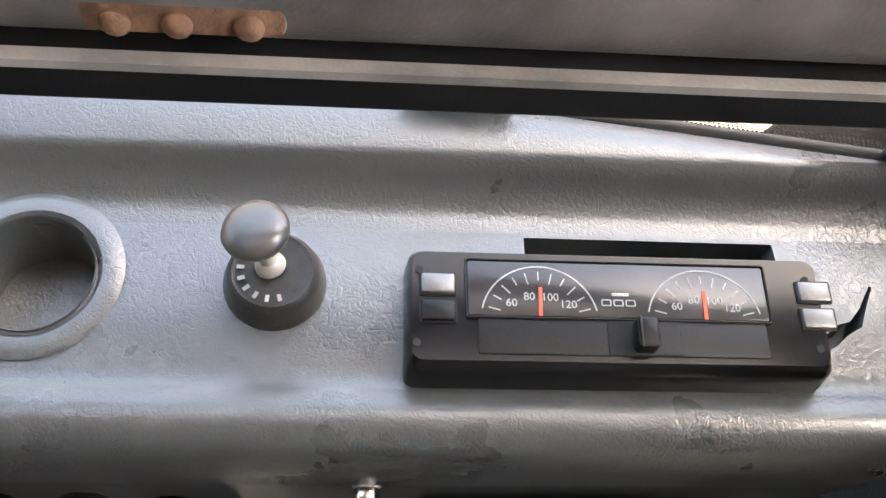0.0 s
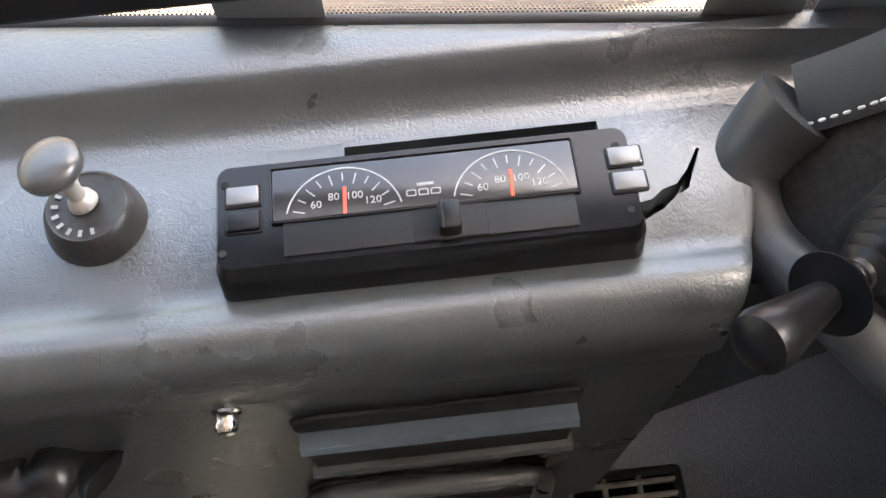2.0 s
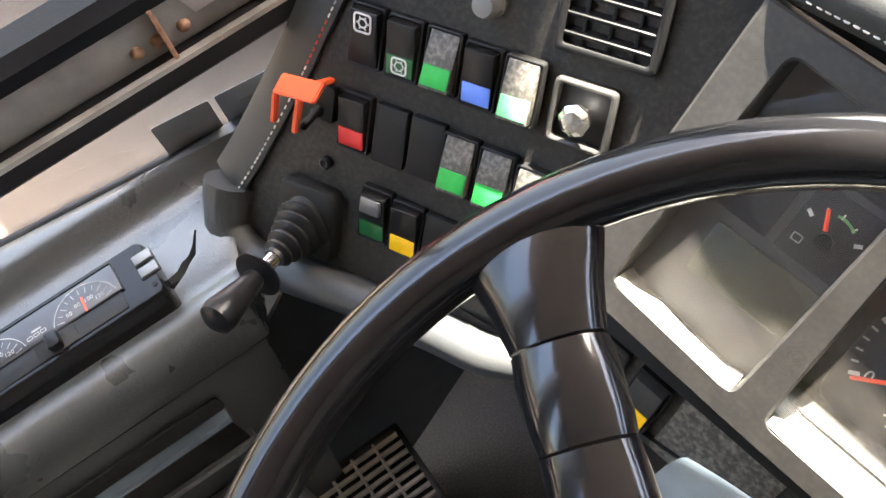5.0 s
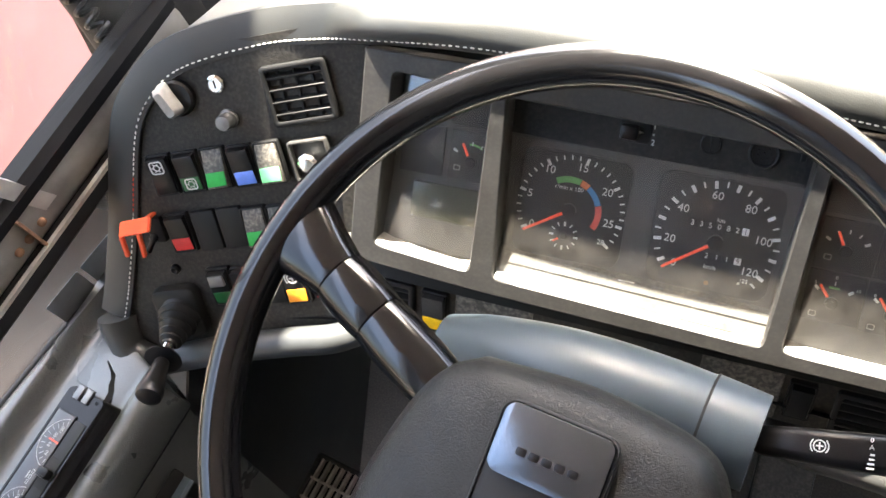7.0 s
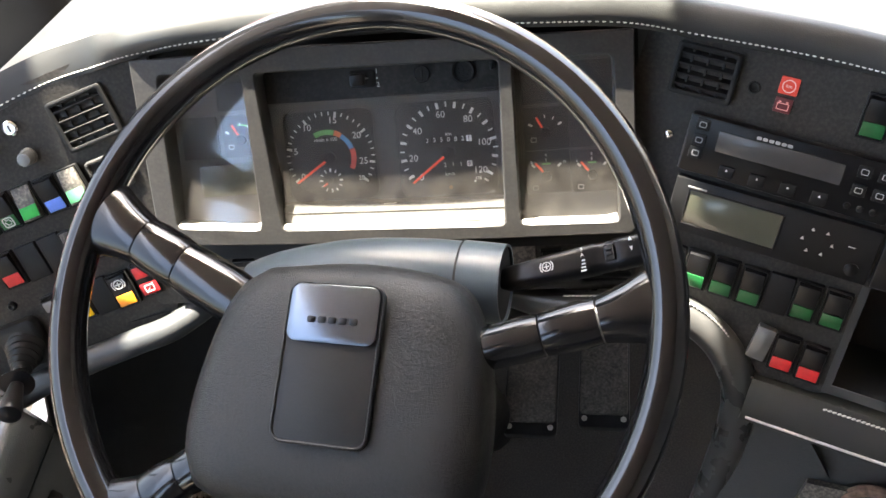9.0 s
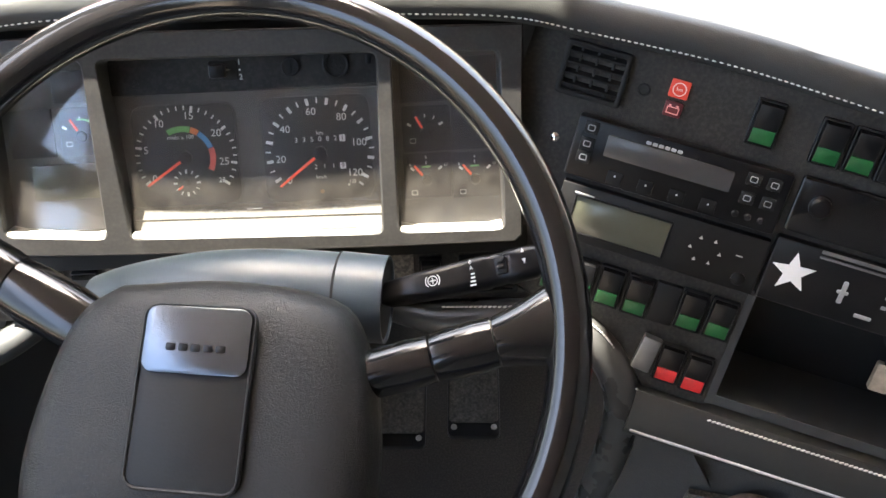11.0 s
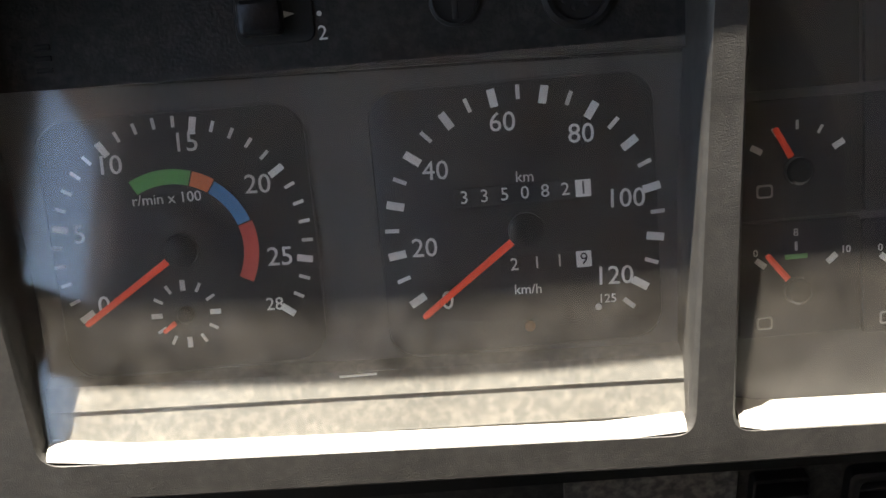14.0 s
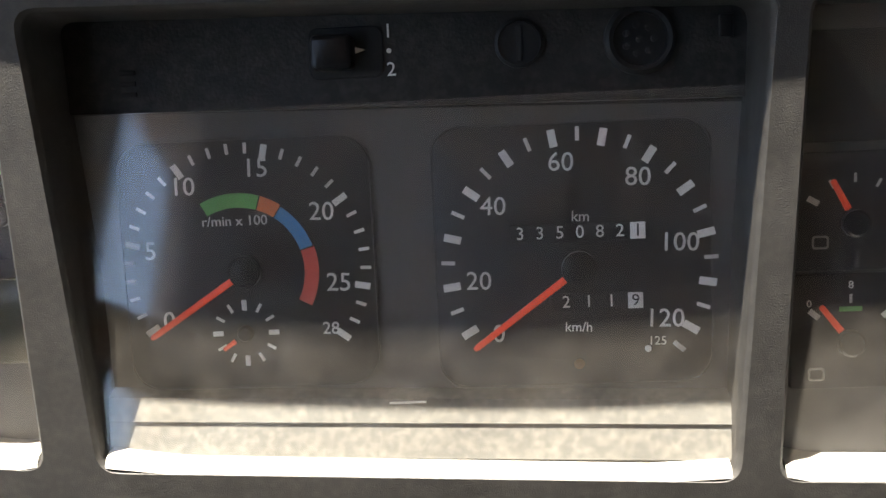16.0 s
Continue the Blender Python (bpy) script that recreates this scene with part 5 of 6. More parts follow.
for u, v, ln, lab in ((0.1425, 0.032, L_GREEN_DK, "dark green"), (0.194, 0.0312, L_GREEN_DK, "dark green"), (0.220, 0.0315, L_GREEN_DK, "dark green"),
                      (0.269, 0.0305, L_YELLOW, "amber yellow"), (0.294, 0.0295, L_PALE, "pale green"), (0.319, 0.0285, None, "no")):
    rocker(R(u, v, 0.0), ln, "black rocker switch with %s lens on the radio panel" % lab)
rocker(R(0.2455, 0.031, 0.0), None, "black indicator with white vehicle symbol", tilt=0, symbol=sym_lamp(0.008))
for u, v in ((0.0172, -0.1455), (0.0420, -0.1445), (0.0670, -0.1440), (0.0925, -0.1445), (0.1402, -0.1425), (0.1657, -0.1420)):
    rocker(R(u, v, 0.0), L_GREEN_DK, "black rocker switch with green lens under the radio", tilt=6)
s = thing("blank_cover", R(0.1165, -0.1435, 0), "blank black cover in the switch row", "cover", group="blank covers")
bm = B()
slab(bm, 0, 0, 0.0225, 0.0385, -0.005, 0.0015, r=0.0015, ch=0.001)
part("plate", bm, PLASTIC_MATT, s)
for u, v in ((0.1386, -0.1985), (0.1637, -0.2000)):
    rocker(R(u, v, 0.0), L_RED, "black rocker switch with red lens under the radio", tilt=6)
s = thing("blank_cover", R(0.1165, -0.1945, 0.002), "loose silver cover plate beside the red switches", "cover", group="blank covers")
bm = B()
slab(bm, 0, 0, 0.017, 0.034, -0.005, 0.003, r=0.0015, ch=0.001, m=pose(0, 0, 0, 0, 0, -6))
part("plate", bm, SATIN, s)

# star-stickered unit and the open compartments beside the radio
st = thing("accessory_unit", F_RIGHT, "black accessory unit with white star stickers", "stereo")
bm = B()
slab(bm, 0.2995, -0.0805, 0.232, 0.0570, -0.004, 0.005, r=0.002, ch=0.001)
part("front", bm, PLASTIC, st)
for cx, cy, r in ((0.2048, -0.079, 0.0185), (0.3342, -0.0817, 0.0185)):
    bm = B()
    pts = []
    for i in range(10):
        a = radians(90 + 6 + i * 36)
        rr_ = r if i % 2 == 0 else r * 0.42
        pts.append((cx + rr_ * math.cos(a), cy + rr_ * math.sin(a)))
    poly(bm, pts, 0.0052, 0.0056)
    part("star_sticker", bm, mat("white_sticker", (0.8, 0.8, 0.78), 0.5, var=0.04, bump=0), st, "white star sticker")
for y0, y1 in ((-0.0555, -0.0525), (-0.0600, -0.0580)):
    bm = B()
    slab(bm, 0.265, (y0 + y1) / 2, 0.09, y1 - y0, 0.004, 0.0062, r=0.0006, ch=0.0004)
    part("trim_line", bm, SATIN, st, "thin silver trim line")
for i in range(7):
    bm = B()
    a = i * 51
    x, y = 0.2925 + 0.0115 * math.cos(radians(a)), -0.0815 + 0.0105 * math.sin(radians(a))
    slab(bm, x, y, 0.0042, 0.003, 0.0045, 0.006, r=0.0006, ch=0.0003)
    part("key", bm, GREYPRINT, st)
bm = B()
slab(bm, 0.2475, -0.083, 0.004, 0.020, 0.0045, 0.006, r=0.001, ch=0.0004)
slab(bm, 0.2475, -0.083, 0.0095, 0.003, 0.0045, 0.006, r=0.001, ch=0.0004)
part("cross_key", bm, GREYPRINT, st)
bm = B()
slab(bm, 0.270, -0.099, 0.014, 0.0034, 0.005, 0.0054, r=0.0006, ch=0.0001)
part("maker_mark", bm, GREYPRINT, st)

cb = thing("open_compartment", F_RIGHT, "dark open storage compartment with a pale rim", "compartment")
for q, z0, z1, m_ in (([(0.184, -0.226), (0.40, -0.222), (0.40, -0.113), (0.184, -0.113)], -0.11, -0.105, PLASTIC_MATT),
                      ([(0.184, -0.226), (0.40, -0.224), (0.40, -0.214), (0.184, -0.216)], -0.105, -0.004, TRIM),
                      ([(0.392, -0.222), (0.40, -0.222), (0.40, -0.113), (0.392, -0.113)], -0.105, -0.004, TRIM),
                      ([(0.180, -0.226), (0.187, -0.226), (0.187, -0.113), (0.180, -0.113)], -0.105, -0.0035, TRIM)):
    bm = B()
    poly(bm, q, z0, z1)
    part("compartment_wall", bm, m_, cb)
wr = thing("loose_connector", R(0.322, -0.165, -0.055), "loose dirty connector hanging on a black wire", "connector")
bm = B()
tube(bm, smooth_path([(-0.012, 0.045, -0.02), (-0.008, 0.03, 0.0), (0.0, 0.018, 0.004), (0.002, 0.006, 0.002)], 5), 0.0018, 8)
part("wire", bm, RUBBER, wr)
bm = B()
slab(bm, 0.004, -0.008, 0.017, 0.028, -0.004, 0.004, r=0.002, ch=0.001)
part("plug", bm, mat("dirty_beige_plastic", (0.42, 0.33, 0.24), 0.6, var=0.3, scale=90), wr)
# upper pocket with bracket
pk2 = thing("phone_bracket", F_RIGHT, "glossy black pocket with a metal clip", "bracket")
bm = B()
slab(bm, 0.285, -0.0225, 0.20, 0.048, -0.004, 0.001, r=0.003, ch=0.001)
part("pocket", bm, GLOSS, pk2)
for i in range(3):
    bm = B()
    slab(bm, 0.318, -0.038 - i * 0.0035, 0.024, 0.0018, 0.0, 0.004, r=0.0006, ch=0.0004)
    part("clip_bar", bm, SATIN, pk2)
bm = B()
lathe(bm, [(0.009, 0.0), (0.009, 0.006), (0.007, 0.008), (0, 0.008)], 20, pose(0.205, -0.020, 0))
part("round_stud", bm, PLASTIC, pk2)

# stitched lower edge of the right panel
le = thing("lower_ledge", F_RIGHT, "black stitched ledge below the open compartment", "ledge")
bm = B()
loft(bm, [[(0.120, -0.226, -0.03), (0.120, -0.232, 0.004), (0.120, -0.240, 0.010), (0.120, -0.266, 0.014), (0.120, -0.275, 0.010), (0.120, -0.275, -0.03)],
          [(0.42, -0.222, -0.03), (0.42, -0.228, 0.004), (0.42, -0.236, 0.010), (0.42, -0.262, 0.014), (0.42, -0.271, 0.010), (0.42, -0.271, -0.03)]])
part("ledge_body", bm, HOODV, le)
bm = B()
loft(bm, [[(0.125, -0.271, 0.0125), (0.125, -0.2685, 0.0145), (0.125, -0.267, 0.0140)], [(0.40, -0.267, 0.0125), (0.40, -0.2645, 0.0145), (0.40, -0.263, 0.0140)]])
part("edge_line", bm, THREAD, le, "pale edge line")
for i in range(44):
    ob = new("stitch", mesh_st)
    ob.parent = le
    ob.matrix_basis = pose(0.188 + i * 0.0042, -0.2355 + i * 0.00005, 0.0092 , 0, 90, 25)
    ob.scale = (1.3, 1.3, 1.2)
le2 = thing("kick_panel", F_RIGHT, "dark lower kick panel with a torn foam corner", "panel")
bm = B()
poly(bm, [(0.128, -0.60), (0.45, -0.60), (0.45, -0.270), (0.128, -0.275)], -0.05, -0.02)
part("kick_board", bm, VINYL_DARK, le2)
bm = B()
tube(bm, smooth_path([(0.235, -0.335, -0.015), (0.25, -0.315, -0.01), (0.275, -0.312, -0.008), (0.295, -0.325, -0.012), (0.30, -0.36, -0.015)], 5), 0.006, 8)
part("torn_foam", bm, mat("brown_foam", (0.16, 0.10, 0.07), 0.9, var=0.5, scale=150, bump=1), le2)
bm = B()
poly(bm, [(0.20, -0.33), (0.255, -0.32), (0.25, -0.40), (0.19, -0.40)], -0.019, -0.010)
part("loose_plate", bm, DUSTSUN, le2)

# ---- knee arch below the cluster ----
arch = thing("knee_arch", DASH, "grey padded edge around the leg opening", "trim")
lm = frameinv(F_LEFT)
rm = frameinv(F_RIGHT)
pl = [lm @ Vector(p) for p in ((-0.150, -0.078, -0.004), (-0.150, -0.095, -0.002), (-0.144, -0.115, 0.002), (-0.120, -0.127, 0.004), (-0.085, -0.123, 0.007), (-0.03, -0.119, 0.006), (0.03, -0.118, 0.006), (0.075, -0.118, 0.004), (0.13, -0.11, -0.02))]
bm = B()
tube(bm, smooth_path(pl, 5), [0.020 - 0.006 * min(1, i / 18) for i in range(41)], 14)
part("left_roll", bm, TRIM, arch, "smooth grey padded roll")
prr = [rm @ Vector(p) for p in ((-0.16, -0.240, -0.02), (-0.075, -0.227, 0.0), (-0.025, -0.208, 0.002), (0.03, -0.190, 0.002), (0.075, -0.204, 0.0), (0.105, -0.238, -0.004), (0.118, -0.285, -0.015), (0.120, -0.36, -0.03), (0.118, -0.46, -0.05))]
bm = B()
tube(bm, smooth_path(prr, 5), 0.017, 14)
part("right_roll", bm, ROLLV, arch, "black padded roll with white stitching")
pst = smooth_path([p + Vector((0.004, -0.0125, 0.0135)) for p in prr[1:6]] + [rm @ Vector((0.136, -0.2435, 0.002))], 6)
for a, b in zip(pst, pst[1:]):
    d = b - a
    cnt = max(1, round(d.length / 0.0046))
    for j in range(cnt):
        ob = new("stitch", mesh_st)
        ob.parent = arch
        ob.matrix_basis = Matrix.Translation(a + d * ((j + 0.5) / cnt)) @ d.to_track_quat("Z", "Y").to_matrix().to_4x4() @ pose(0, 0, 0, 0, 25, 0)
        ob.scale = (1.4, 1.4, 1.2)
# well behind the wheel, its roof near-black to stand for the shade there
well = thing("footwell", DASH, "footwell lining, its roof near-black for shade", "panel")
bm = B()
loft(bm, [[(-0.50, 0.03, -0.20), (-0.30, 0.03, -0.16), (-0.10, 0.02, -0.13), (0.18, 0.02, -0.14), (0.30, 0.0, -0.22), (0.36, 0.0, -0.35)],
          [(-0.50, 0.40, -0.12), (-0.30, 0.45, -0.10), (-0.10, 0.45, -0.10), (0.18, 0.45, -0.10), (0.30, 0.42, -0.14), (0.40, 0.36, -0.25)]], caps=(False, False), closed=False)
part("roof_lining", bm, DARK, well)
bm = B()
loft(bm, [[(-0.455, 0.05, -0.20), (-0.44, 0.55, 0.0), (-0.44, 0.55, -0.75), (-0.455, 0.05, -0.75)], [(-0.452, 0.05, -0.20), (-0.437, 0.55, 0.0), (-0.437, 0.55, -0.75), (-0.452, 0.05, -0.75)]])
part("side_lining", bm, VINYL_DARK, well)

# ---- steering wheel ----
sw = thing("steering_wheel", F_WHEEL, "glossy black four-spoke steering wheel with padded hub", "steering wheel")
RW = 0.244
bm = B()
n = 96
pts = [Vector((RW * math.cos(math.tau * i / n), RW * math.sin(math.tau * i / n), 0)) for i in range(n)]
rings = []
for i, p in enumerate(pts):
    o = p.normalized()
    rings.append([p + o * 0.0145 * math.cos(math.tau * k / 16) + Vector((0, 0, 0.0165 * math.sin(math.tau * k / 16))) for k in range(16)])
loft(bm, rings + [rings[0]], caps=(False, False))
bmesh.ops.remove_doubles(bm, verts=bm.verts[:], dist=1e-6)
part("rim", bm, GLOSS, sw, "glossy black rim")


def spoke(p0, p1, w0, w1):
    a, b = Vector(p0), Vector(p1)
    d = (b - a)
    t = d.normalized()
    s = Vector((-t.y, t.x, 0)).normalized()
    segs = ((0.0, 0.415), (0.425, 0.70), (0.71, 1.0))
    for f0, f1 in segs:
        bm = B()
        rings = []
        for f in np.linspace(f0, f1, 5):
            p = a + d * float(f)
            w = w0 + (w1 - w0) * f * 0.5 + 0.18 * max(0.0, f - 0.72) ** 1.6
            edge = 0.0012 if f in (f0, f1) else 0
            h = 0.011 - edge
            prof = [((w / 2 - edge) * math.cos(math.pi * (1 - k / 12)), -0.006 + (h + 0.008) * math.sin(math.pi * k / 12) ** 0.8) for k in range(13)]
            rings.append([p + s * x + Vector((0, 0, z)) for x, z in prof])
        loft(bm, rings)
        part("spoke_segment", bm, GLOSS, sw, "glossy black spoke segment")


spoke((-0.090, 0.003, -0.010), (-0.226, 0.066, 0), 0.044, 0.046)
spoke((0.094, -0.0225, -0.012), (0.238, 0.024, 0), 0.032, 0.044)
spoke((-0.075, -0.108, 0.004), (-0.172, -0.172, 0), 0.034, 0.046)
spoke((0.085, -0.125, 0.004), (0.150, -0.190, 0), 0.034, 0.046)
bm = B()
rings = []
PADO = [(-0.066, 0.034), (0.010, 0.041), (0.082, 0.033), (0.108, 0.006), (0.122, -0.045), (0.124, -0.105), (0.110, -0.142), (0.06, -0.152), (-0.01, -0.154), (-0.080, -0.150), (-0.110, -0.132), (-0.117, -0.085), (-0.106, -0.022), (-0.090, 0.016)]
po = smooth_path([(x, y, 0) for x, y in PADO + PADO[:1]], 4)[:-1]
ctr = Vector((0.010, -0.060, 0))
for f, z in ((0.965, -0.030), (1.0, -0.016), (0.995, -0.004), (0.965, 0.008), (0.905, 0.0165), (0.81, 0.0220), (0.66, 0.0255), (0.45, 0.0272), (0.25, 0.0277), (0.08, 0.0278)):
    rings.append([ctr + (p - ctr) * f + Vector((0, 0, z + 0.10 * (-(p.y + 0.06)) * f * 0.6)) for p in po])
loft(bm, rings)
pad = part("hub_pad", bm, PAD, sw, "soft black grained hub pad")
bm = B()
slab(bm, 0, 0, 0.074, 0.117, -0.002, 0.0012, r=0.010, ch=0.001, m=pose(0.0065, -0.0395, 0.0292, -3.4, 0, 0), n=5)
bp = part("badge_recess", bm, PLASTIC_MATT, pad, "flat black badge plate")
bm = B()
ringframe(bm, 0, 0, 0.0765, 0.1195, 0.0024, -0.002, 0.0026, r=0.011, ch=0.001, n=5)
bm.transform(pose(0.0065, -0.0395, 0.0292, -3.4, 0, 0))
part("badge_frame", bm, PAD, pad)
bm = B()
slab(bm, 0, 0.036, 0.071, 0.044, 0.0008, 0.0042, r=0.008, ch=0.0016, m=pose(0.0065, -0.0395, 0.0292, -3.4, 0, 0), n=5)
bt = part("badge_top", bm, mat("satin_dark_badge", (0.10, 0.115, 0.135), 0.24, metal=0.9, var=0.1), pad, "satin dark badge plate")
for i in range(5):
    bm = B()
    slab(bm, -0.0165 + i * 0.0083, 0.031, 0.0066, 0.0050, 0.0040, 0.0048, r=0.0015, ch=0.0003, m=pose(0.0065, -0.0395, 0.0292, -3.4, 0, 0))
    part("maker_mark", bm, PLASTIC, bt, "embossed maker's mark")

# ---- steering column ----
col = thing("steering_column", DASH, "slate grey steering column shroud with stalk", "steering column")
sp_ = smooth_path([(-0.158, -0.066, -0.108), (-0.12, -0.078, -0.104), (-0.06, -0.094, -0.100), (0.0, -0.103, -0.102), (0.035, -0.106, -0.106)], 6)
bm = B()
tube(bm, sp_, [0.020 + 0.014 * math.sin(min(1.0, i / 16) * math.pi / 2) for i in range(25)], 20, up=(0, 0, 1), flat=1.0)
part("shroud", bm, SHROUD, col, "slate grey plastic shroud")
bm = B()
e1 = (Vector((0.072, -0.112, -0.109)) - Vector((0.036, -0.1062, -0.106)))
qq = Matrix.Translation((0.036, -0.1062, -0.106)) @ e1.to_track_quat("Z", "Y").to_matrix().to_4x4()
lathe(bm, [(0.0345, 0.0), (0.0348, 0.002), (0.0335, e1.length), (0.0315, e1.length), (0.0305, 0.004)], 28, qq, caps=(True, True))
part("collar", bm, SHROUD, col, "open grey collar")
bm = B()
lathe(bm, [(0.0312, e1.length - 0.002), (0.0, e1.length - 0.003)], 28, qq, caps=(False, True))
part("collar_well", bm, DARK, col)
bm = B()
lathe(bm, [(0.0349, -0.0006), (0.0352, 0.0), (0.0352, 0.0008), (0.0349, 0.0012)], 28, qq, caps=(False, False))
part("seam", bm, DARK, col)
bm = B()
tube(bm, smooth_path([(-0.04, -0.10, -0.13), (-0.03, 0.05, -0.22), (-0.02, 0.30, -0.38), (-0.01, 0.42, -0.46)], 6), 0.045, 18)
part("column_tube", bm, PLASTIC_MATT, col, "dark column tube")
bm = B()
s0, s1 = Vector((0.066, -0.113, -0.106)), Vector((0.186, -0.134, -0.080))
dv = (s1 - s0)
rr2 = []
for f, w, h in ((0.0, 0.012, 0.013), (0.06, 0.019, 0.018), (0.3, 0.022, 0.020), (0.68, 0.025, 0.019), (0.69, 0.0235, 0.018), (0.8, 0.0235, 0.018), (0.81, 0.025, 0.019), (0.97, 0.0245, 0.017), (1.0, 0.020, 0.013)):
    p = s0 + dv * f
    t = dv.normalized()
    upv = Vector((0, 0.5, 0.86))
    sd = t.cross(upv).normalized()
    u2 = sd.cross(t)
    rr2.append([p + u2 * x + sd * y for x, y in outline(w, h, 0.006, 3)])
loft(bm, rr2)
stalk = part("stalk", bm, PLASTIC, col, "black control stalk with printed marks")
t = dv.normalized()
fn = Vector((-0.25, -0.83, 0.48))
fx = (t - fn * t.dot(fn) / fn.length_squared).normalized()
fz = fn.normalized()
fy = fz.cross(fx)
FS = Matrix((fx, fy, fz)).transposed().to_4x4()
FS = Matrix.Translation(s0 + dv * 0.36 + fz * 0.0101) @ FS


def onstalk(name, bm, m_, label=""):
    bm.transform(FS)
    part(name, bm, m_, stalk, label)


bm = B()
arc(bm, 0, 0, 0.0032, 0.0040, 0, 355, 0, 20)
for a in (0, 90, 180, 270):
    bar(bm, 0, 0, a, 0, 0.0023, 0.0009, 0)
arc(bm, 0, 0, 0.0050, 0.0058, -45, 45, 0, 8)
arc(bm, 0, 0, 0.0050, 0.0058, 135, 225, 0, 8)
onstalk("brake_symbol", bm, WHITE)
bm = B()
for i, w in enumerate((0.0026, 0.0032, 0.0038, 0.0044)):
    slab(bm, 0.0305 - 0.0003 * i, -0.0015 - i * 0.0028, w, 0.0012, -0.0002, 0.0003, r=0.0002, ch=0.0001)
onstalk("level_marks", bm, WHITE)
for s, yy in (("0", 0.0075), ("A", 0.003)):
    ob = lettering("caption", s, 0.0042, 0.0300, yy, 0.0, WHITE, stalk)
    ob.data.transform(FS)
bm = B()
slab(bm, 0.052, 0.0, 0.008, 0.0135, -0.001, 0.0022, r=0.001, ch=0.0006)
onstalk("stalk_switch", bm, PLASTIC_MATT)
bm = B()
slab(bm, 0.052, 0.002, 0.005, 0.0022, 0.002, 0.0034, r=0.0006, ch=0.0004)
slab(bm, 0.052, -0.002, 0.005, 0.0022, 0.002, 0.0034, r=0.0006, ch=0.0004)
onstalk("switch_ribs", bm, PLASTIC)
bm = B()
poly(bm, [(0.068, 0.0065), (0.0705, 0.0065), (0.0693, 0.010)], -0.001, 0.0)
poly(bm, [(0.068, 0.0015), (0.0705, 0.0015), (0.0693, -0.0025)], -0.001, 0.0)
onstalk("arrow_marks", bm, WHITE)

# ---- pedals, floor grille ----
def pedal(m, w, h, label):
    p = thing("pedal", m, label, "pedal", group="foot pedals")
    bm = B()
    slab(bm, 0, 0, w, h, 0, 0.010, r=0.008, ch=0.002)
    plate = part("pedal_plate", bm, RUBBER, p)
    bm = B()
    slab(bm, 0, 0.008, w * 0.94, h * 0.86, 0.0095, 0.014, r=0.006, ch=0.002)
    part("tread", bm, CARPET, p, "worn fibrous tread")
    for x in (-w * 0.38, w * 0.38):
        bm = B()
        lathe(bm, [(0.004, 0.009), (0.004, 0.012), (0, 0.013)], 10, pose(x, -h * 0.42, 0))
        part("bolt", bm, ALU, p)
    bm = B()
    tube(bm, [(0, h * 0.2, 0.0), (0, h * 0.3, -0.08), (0, h * 0.4, -0.22)], 0.012, 10)
    part("arm", bm, RUBBER, p)


pedal(axes((0.062, 0.415, -0.412), (0.99, -0.06, -0.05), (0.1, 0.75, 0.66)), 0.075, 0.145, "brake pedal with worn fibrous rubber tread")
pedal(axes((0.165, 0.42, -0.40), (0.99, -0.06, -0.05), (0.1, 0.75, 0.66)), 0.070, 0.16, "accelerator pedal with worn fibrous rubber tread")
fg = thing("floor_grille", F_LEDGE @ pose(0.084, 0.108, -0.352), "pale slotted floor heater grille", "grille")
bm = B()
ringframe(bm, 0, 0, 0.090, 0.112, 0.006, -0.004, 0.003, r=0.004, ch=0.001)
part("frame", bm, VINYL_DARK, fg)
bm = B()
slab(bm, 0, 0, 0.086, 0.108, -0.018, -0.016, r=0.003, ch=0.0005)
part("duct", bm, DARK, fg)
for i in range(8):
    bm = B()
    slab(bm, -0.035 + i * 0.010, 0, 0.0032, 0.102, -0.004, 0.003, r=0.001, ch=0.0008)
    part("slat", bm, CLOTH, fg)
for y in (-0.025, 0.0, 0.025):
    bm = B()
    slab(bm, 0, y, 0.080, 0.0032, -0.004, 0.0026, r=0.001, ch=0.0008)
    part("cross_bar", bm, CLOTH, fg)

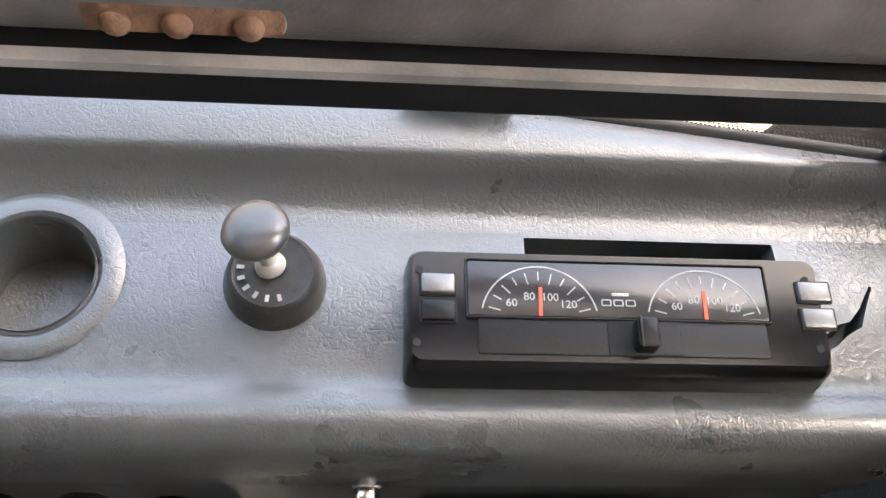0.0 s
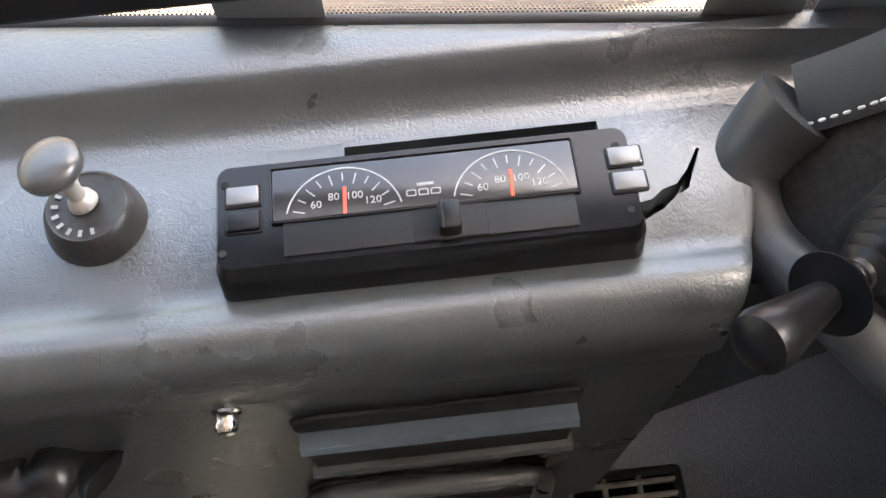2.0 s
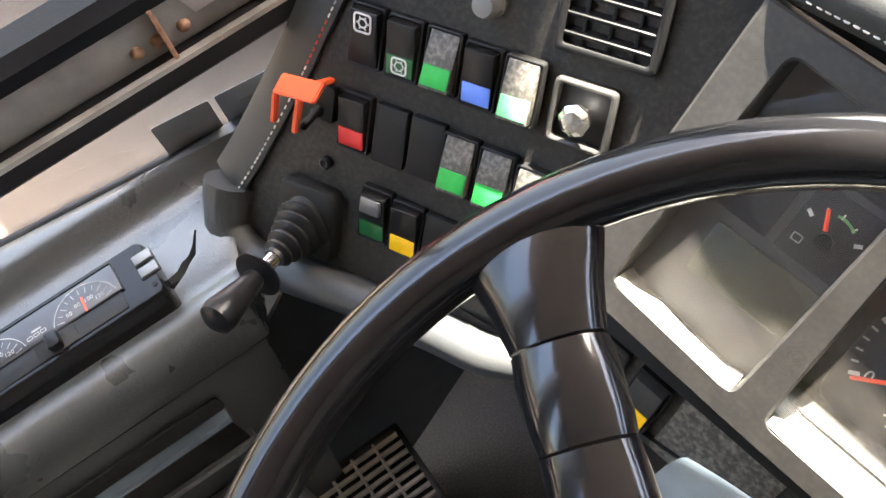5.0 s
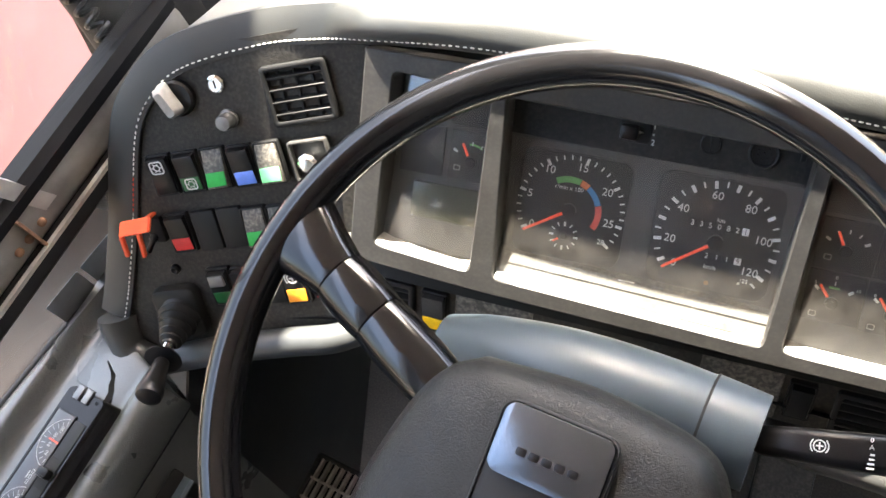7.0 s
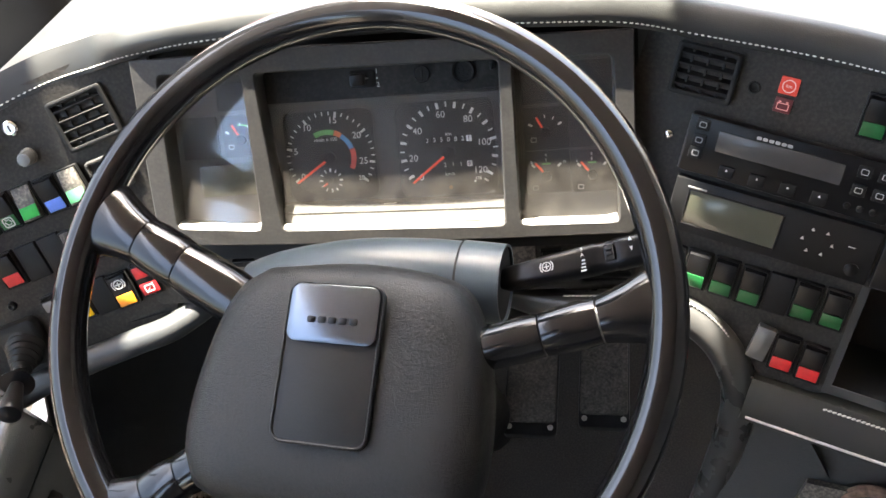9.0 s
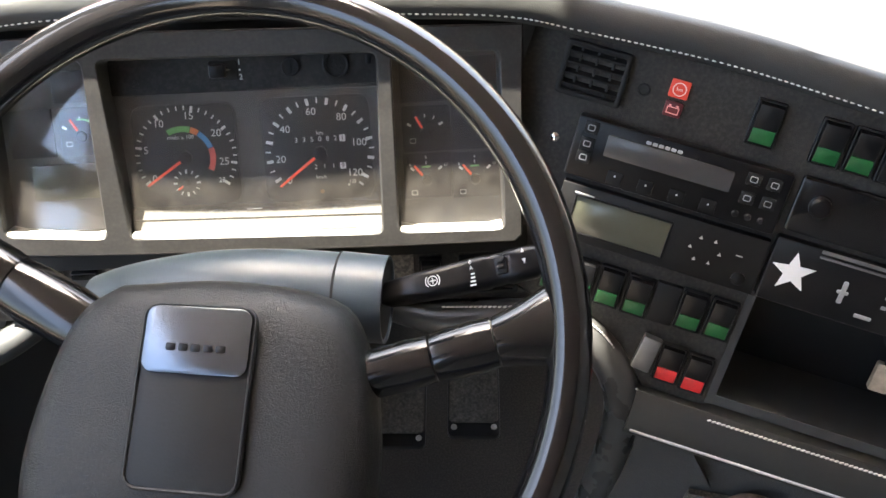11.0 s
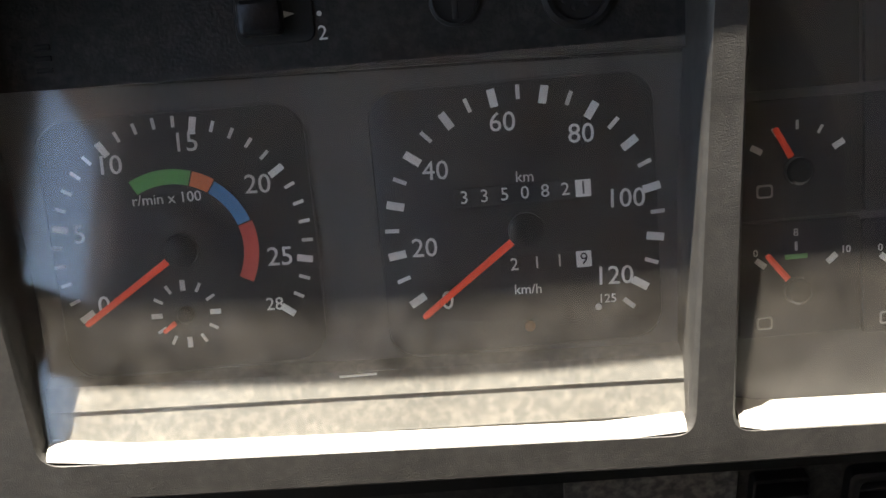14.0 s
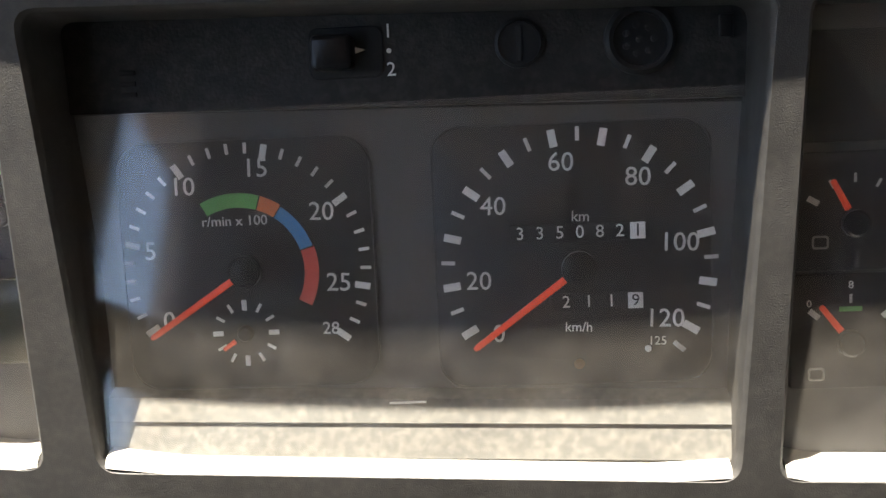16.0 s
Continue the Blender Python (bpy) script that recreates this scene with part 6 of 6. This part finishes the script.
# ---- outside ----
ve = thing("parked_van", pose(-2.76, 0.62, -1.2), "red parked van beyond the side window, pinked for haze", "van")
bm = B()
rings = []
for y, zt, w in ((0.0, 1.55, 0.76), (0.06, 1.85, 0.81), (0.5, 2.05, 0.84), (1.5, 2.1, 0.84), (1.8, 2.12, 0.82), (4.4, 2.12, 0.82), (4.55, 1.95, 0.78)):
    rings.append([(-w, y, 0.42), (-w - 0.02, y, 0.9), (-w + 0.02, y, zt - 0.08), (-w + 0.1, y, zt), (w - 0.1, y, zt), (w - 0.02, y, zt - 0.08), (w + 0.02, y, 0.9), (w, y, 0.42)])
loft(bm, rings)
part("body", bm, PINK, ve, "red bodywork lightened to pink for haze and glare")
bm = B()
loft(bm, [[(0.80, 1.55, 1.35), (0.80, 2.5, 1.35), (0.79, 2.5, 1.85), (0.79, 1.75, 1.85)], [(0.846, 1.55, 1.35), (0.846, 2.5, 1.35), (0.822, 2.5, 1.85), (0.822, 1.75, 1.85)]])
part("side_window", bm, GLOSS, ve, "dark side window")
for x in (-0.74, 0.74):
    for y in (0.75, 3.7):
        bm = B()
        lathe(bm, [(0.30, -0.1), (0.33, -0.07), (0.33, 0.07), (0.30, 0.1), (0.2, 0.11), (0, 0.09)], 28, pose(x, y, 0.33, 0, 90, 0))
        part("wheel", bm, RUBBER, ve, "black tyre")

# leaning pillar beside the dash with its coiled cable
ap = thing("pillar_trim", pose(0, 0, 0), "black pillar trim at the edge of the windscreen", "pillar", kind="structure")
bm = B()
tube(bm, smooth_path([(-0.53, 0.09, 0.86), (-0.565, 0.10, 0.98), (-0.64, 0.135, 1.09), (-0.74, 0.19, 1.25), (-0.75, 0.25, 1.7), (-0.75, 0.3, 2.3)], 5), 0.028, 12)
part("trim", bm, FRAMEB, ap)
cc = thing("coiled_cable", pose(0, 0, 0), "black coiled cable hanging beside the pillar", "cable")
bm = B()
a, b = Vector((-0.525, 0.06, 0.955)), Vector((-0.70, 0.13, 1.20))
ax_ = (b - a).normalized()
e1_ = ax_.cross(Vector((0, 1, 0))).normalized()
e2_ = ax_.cross(e1_)
tube(bm, [a + (b - a) * (i / 260) + 0.0085 * (math.cos(i * 0.55) * e1_ + math.sin(i * 0.55) * e2_) for i in range(261)], 0.0027, 6)
part("coil", bm, RUBBER, cc)

for o in bpy.data.objects:
    if o.name.split(".")[0] in ("windscreen", "pane", "lens") and o.type == "MESH" and o.data.materials[0] in (GLASS, LENS, TINTED):
        o.visible_shadow = False
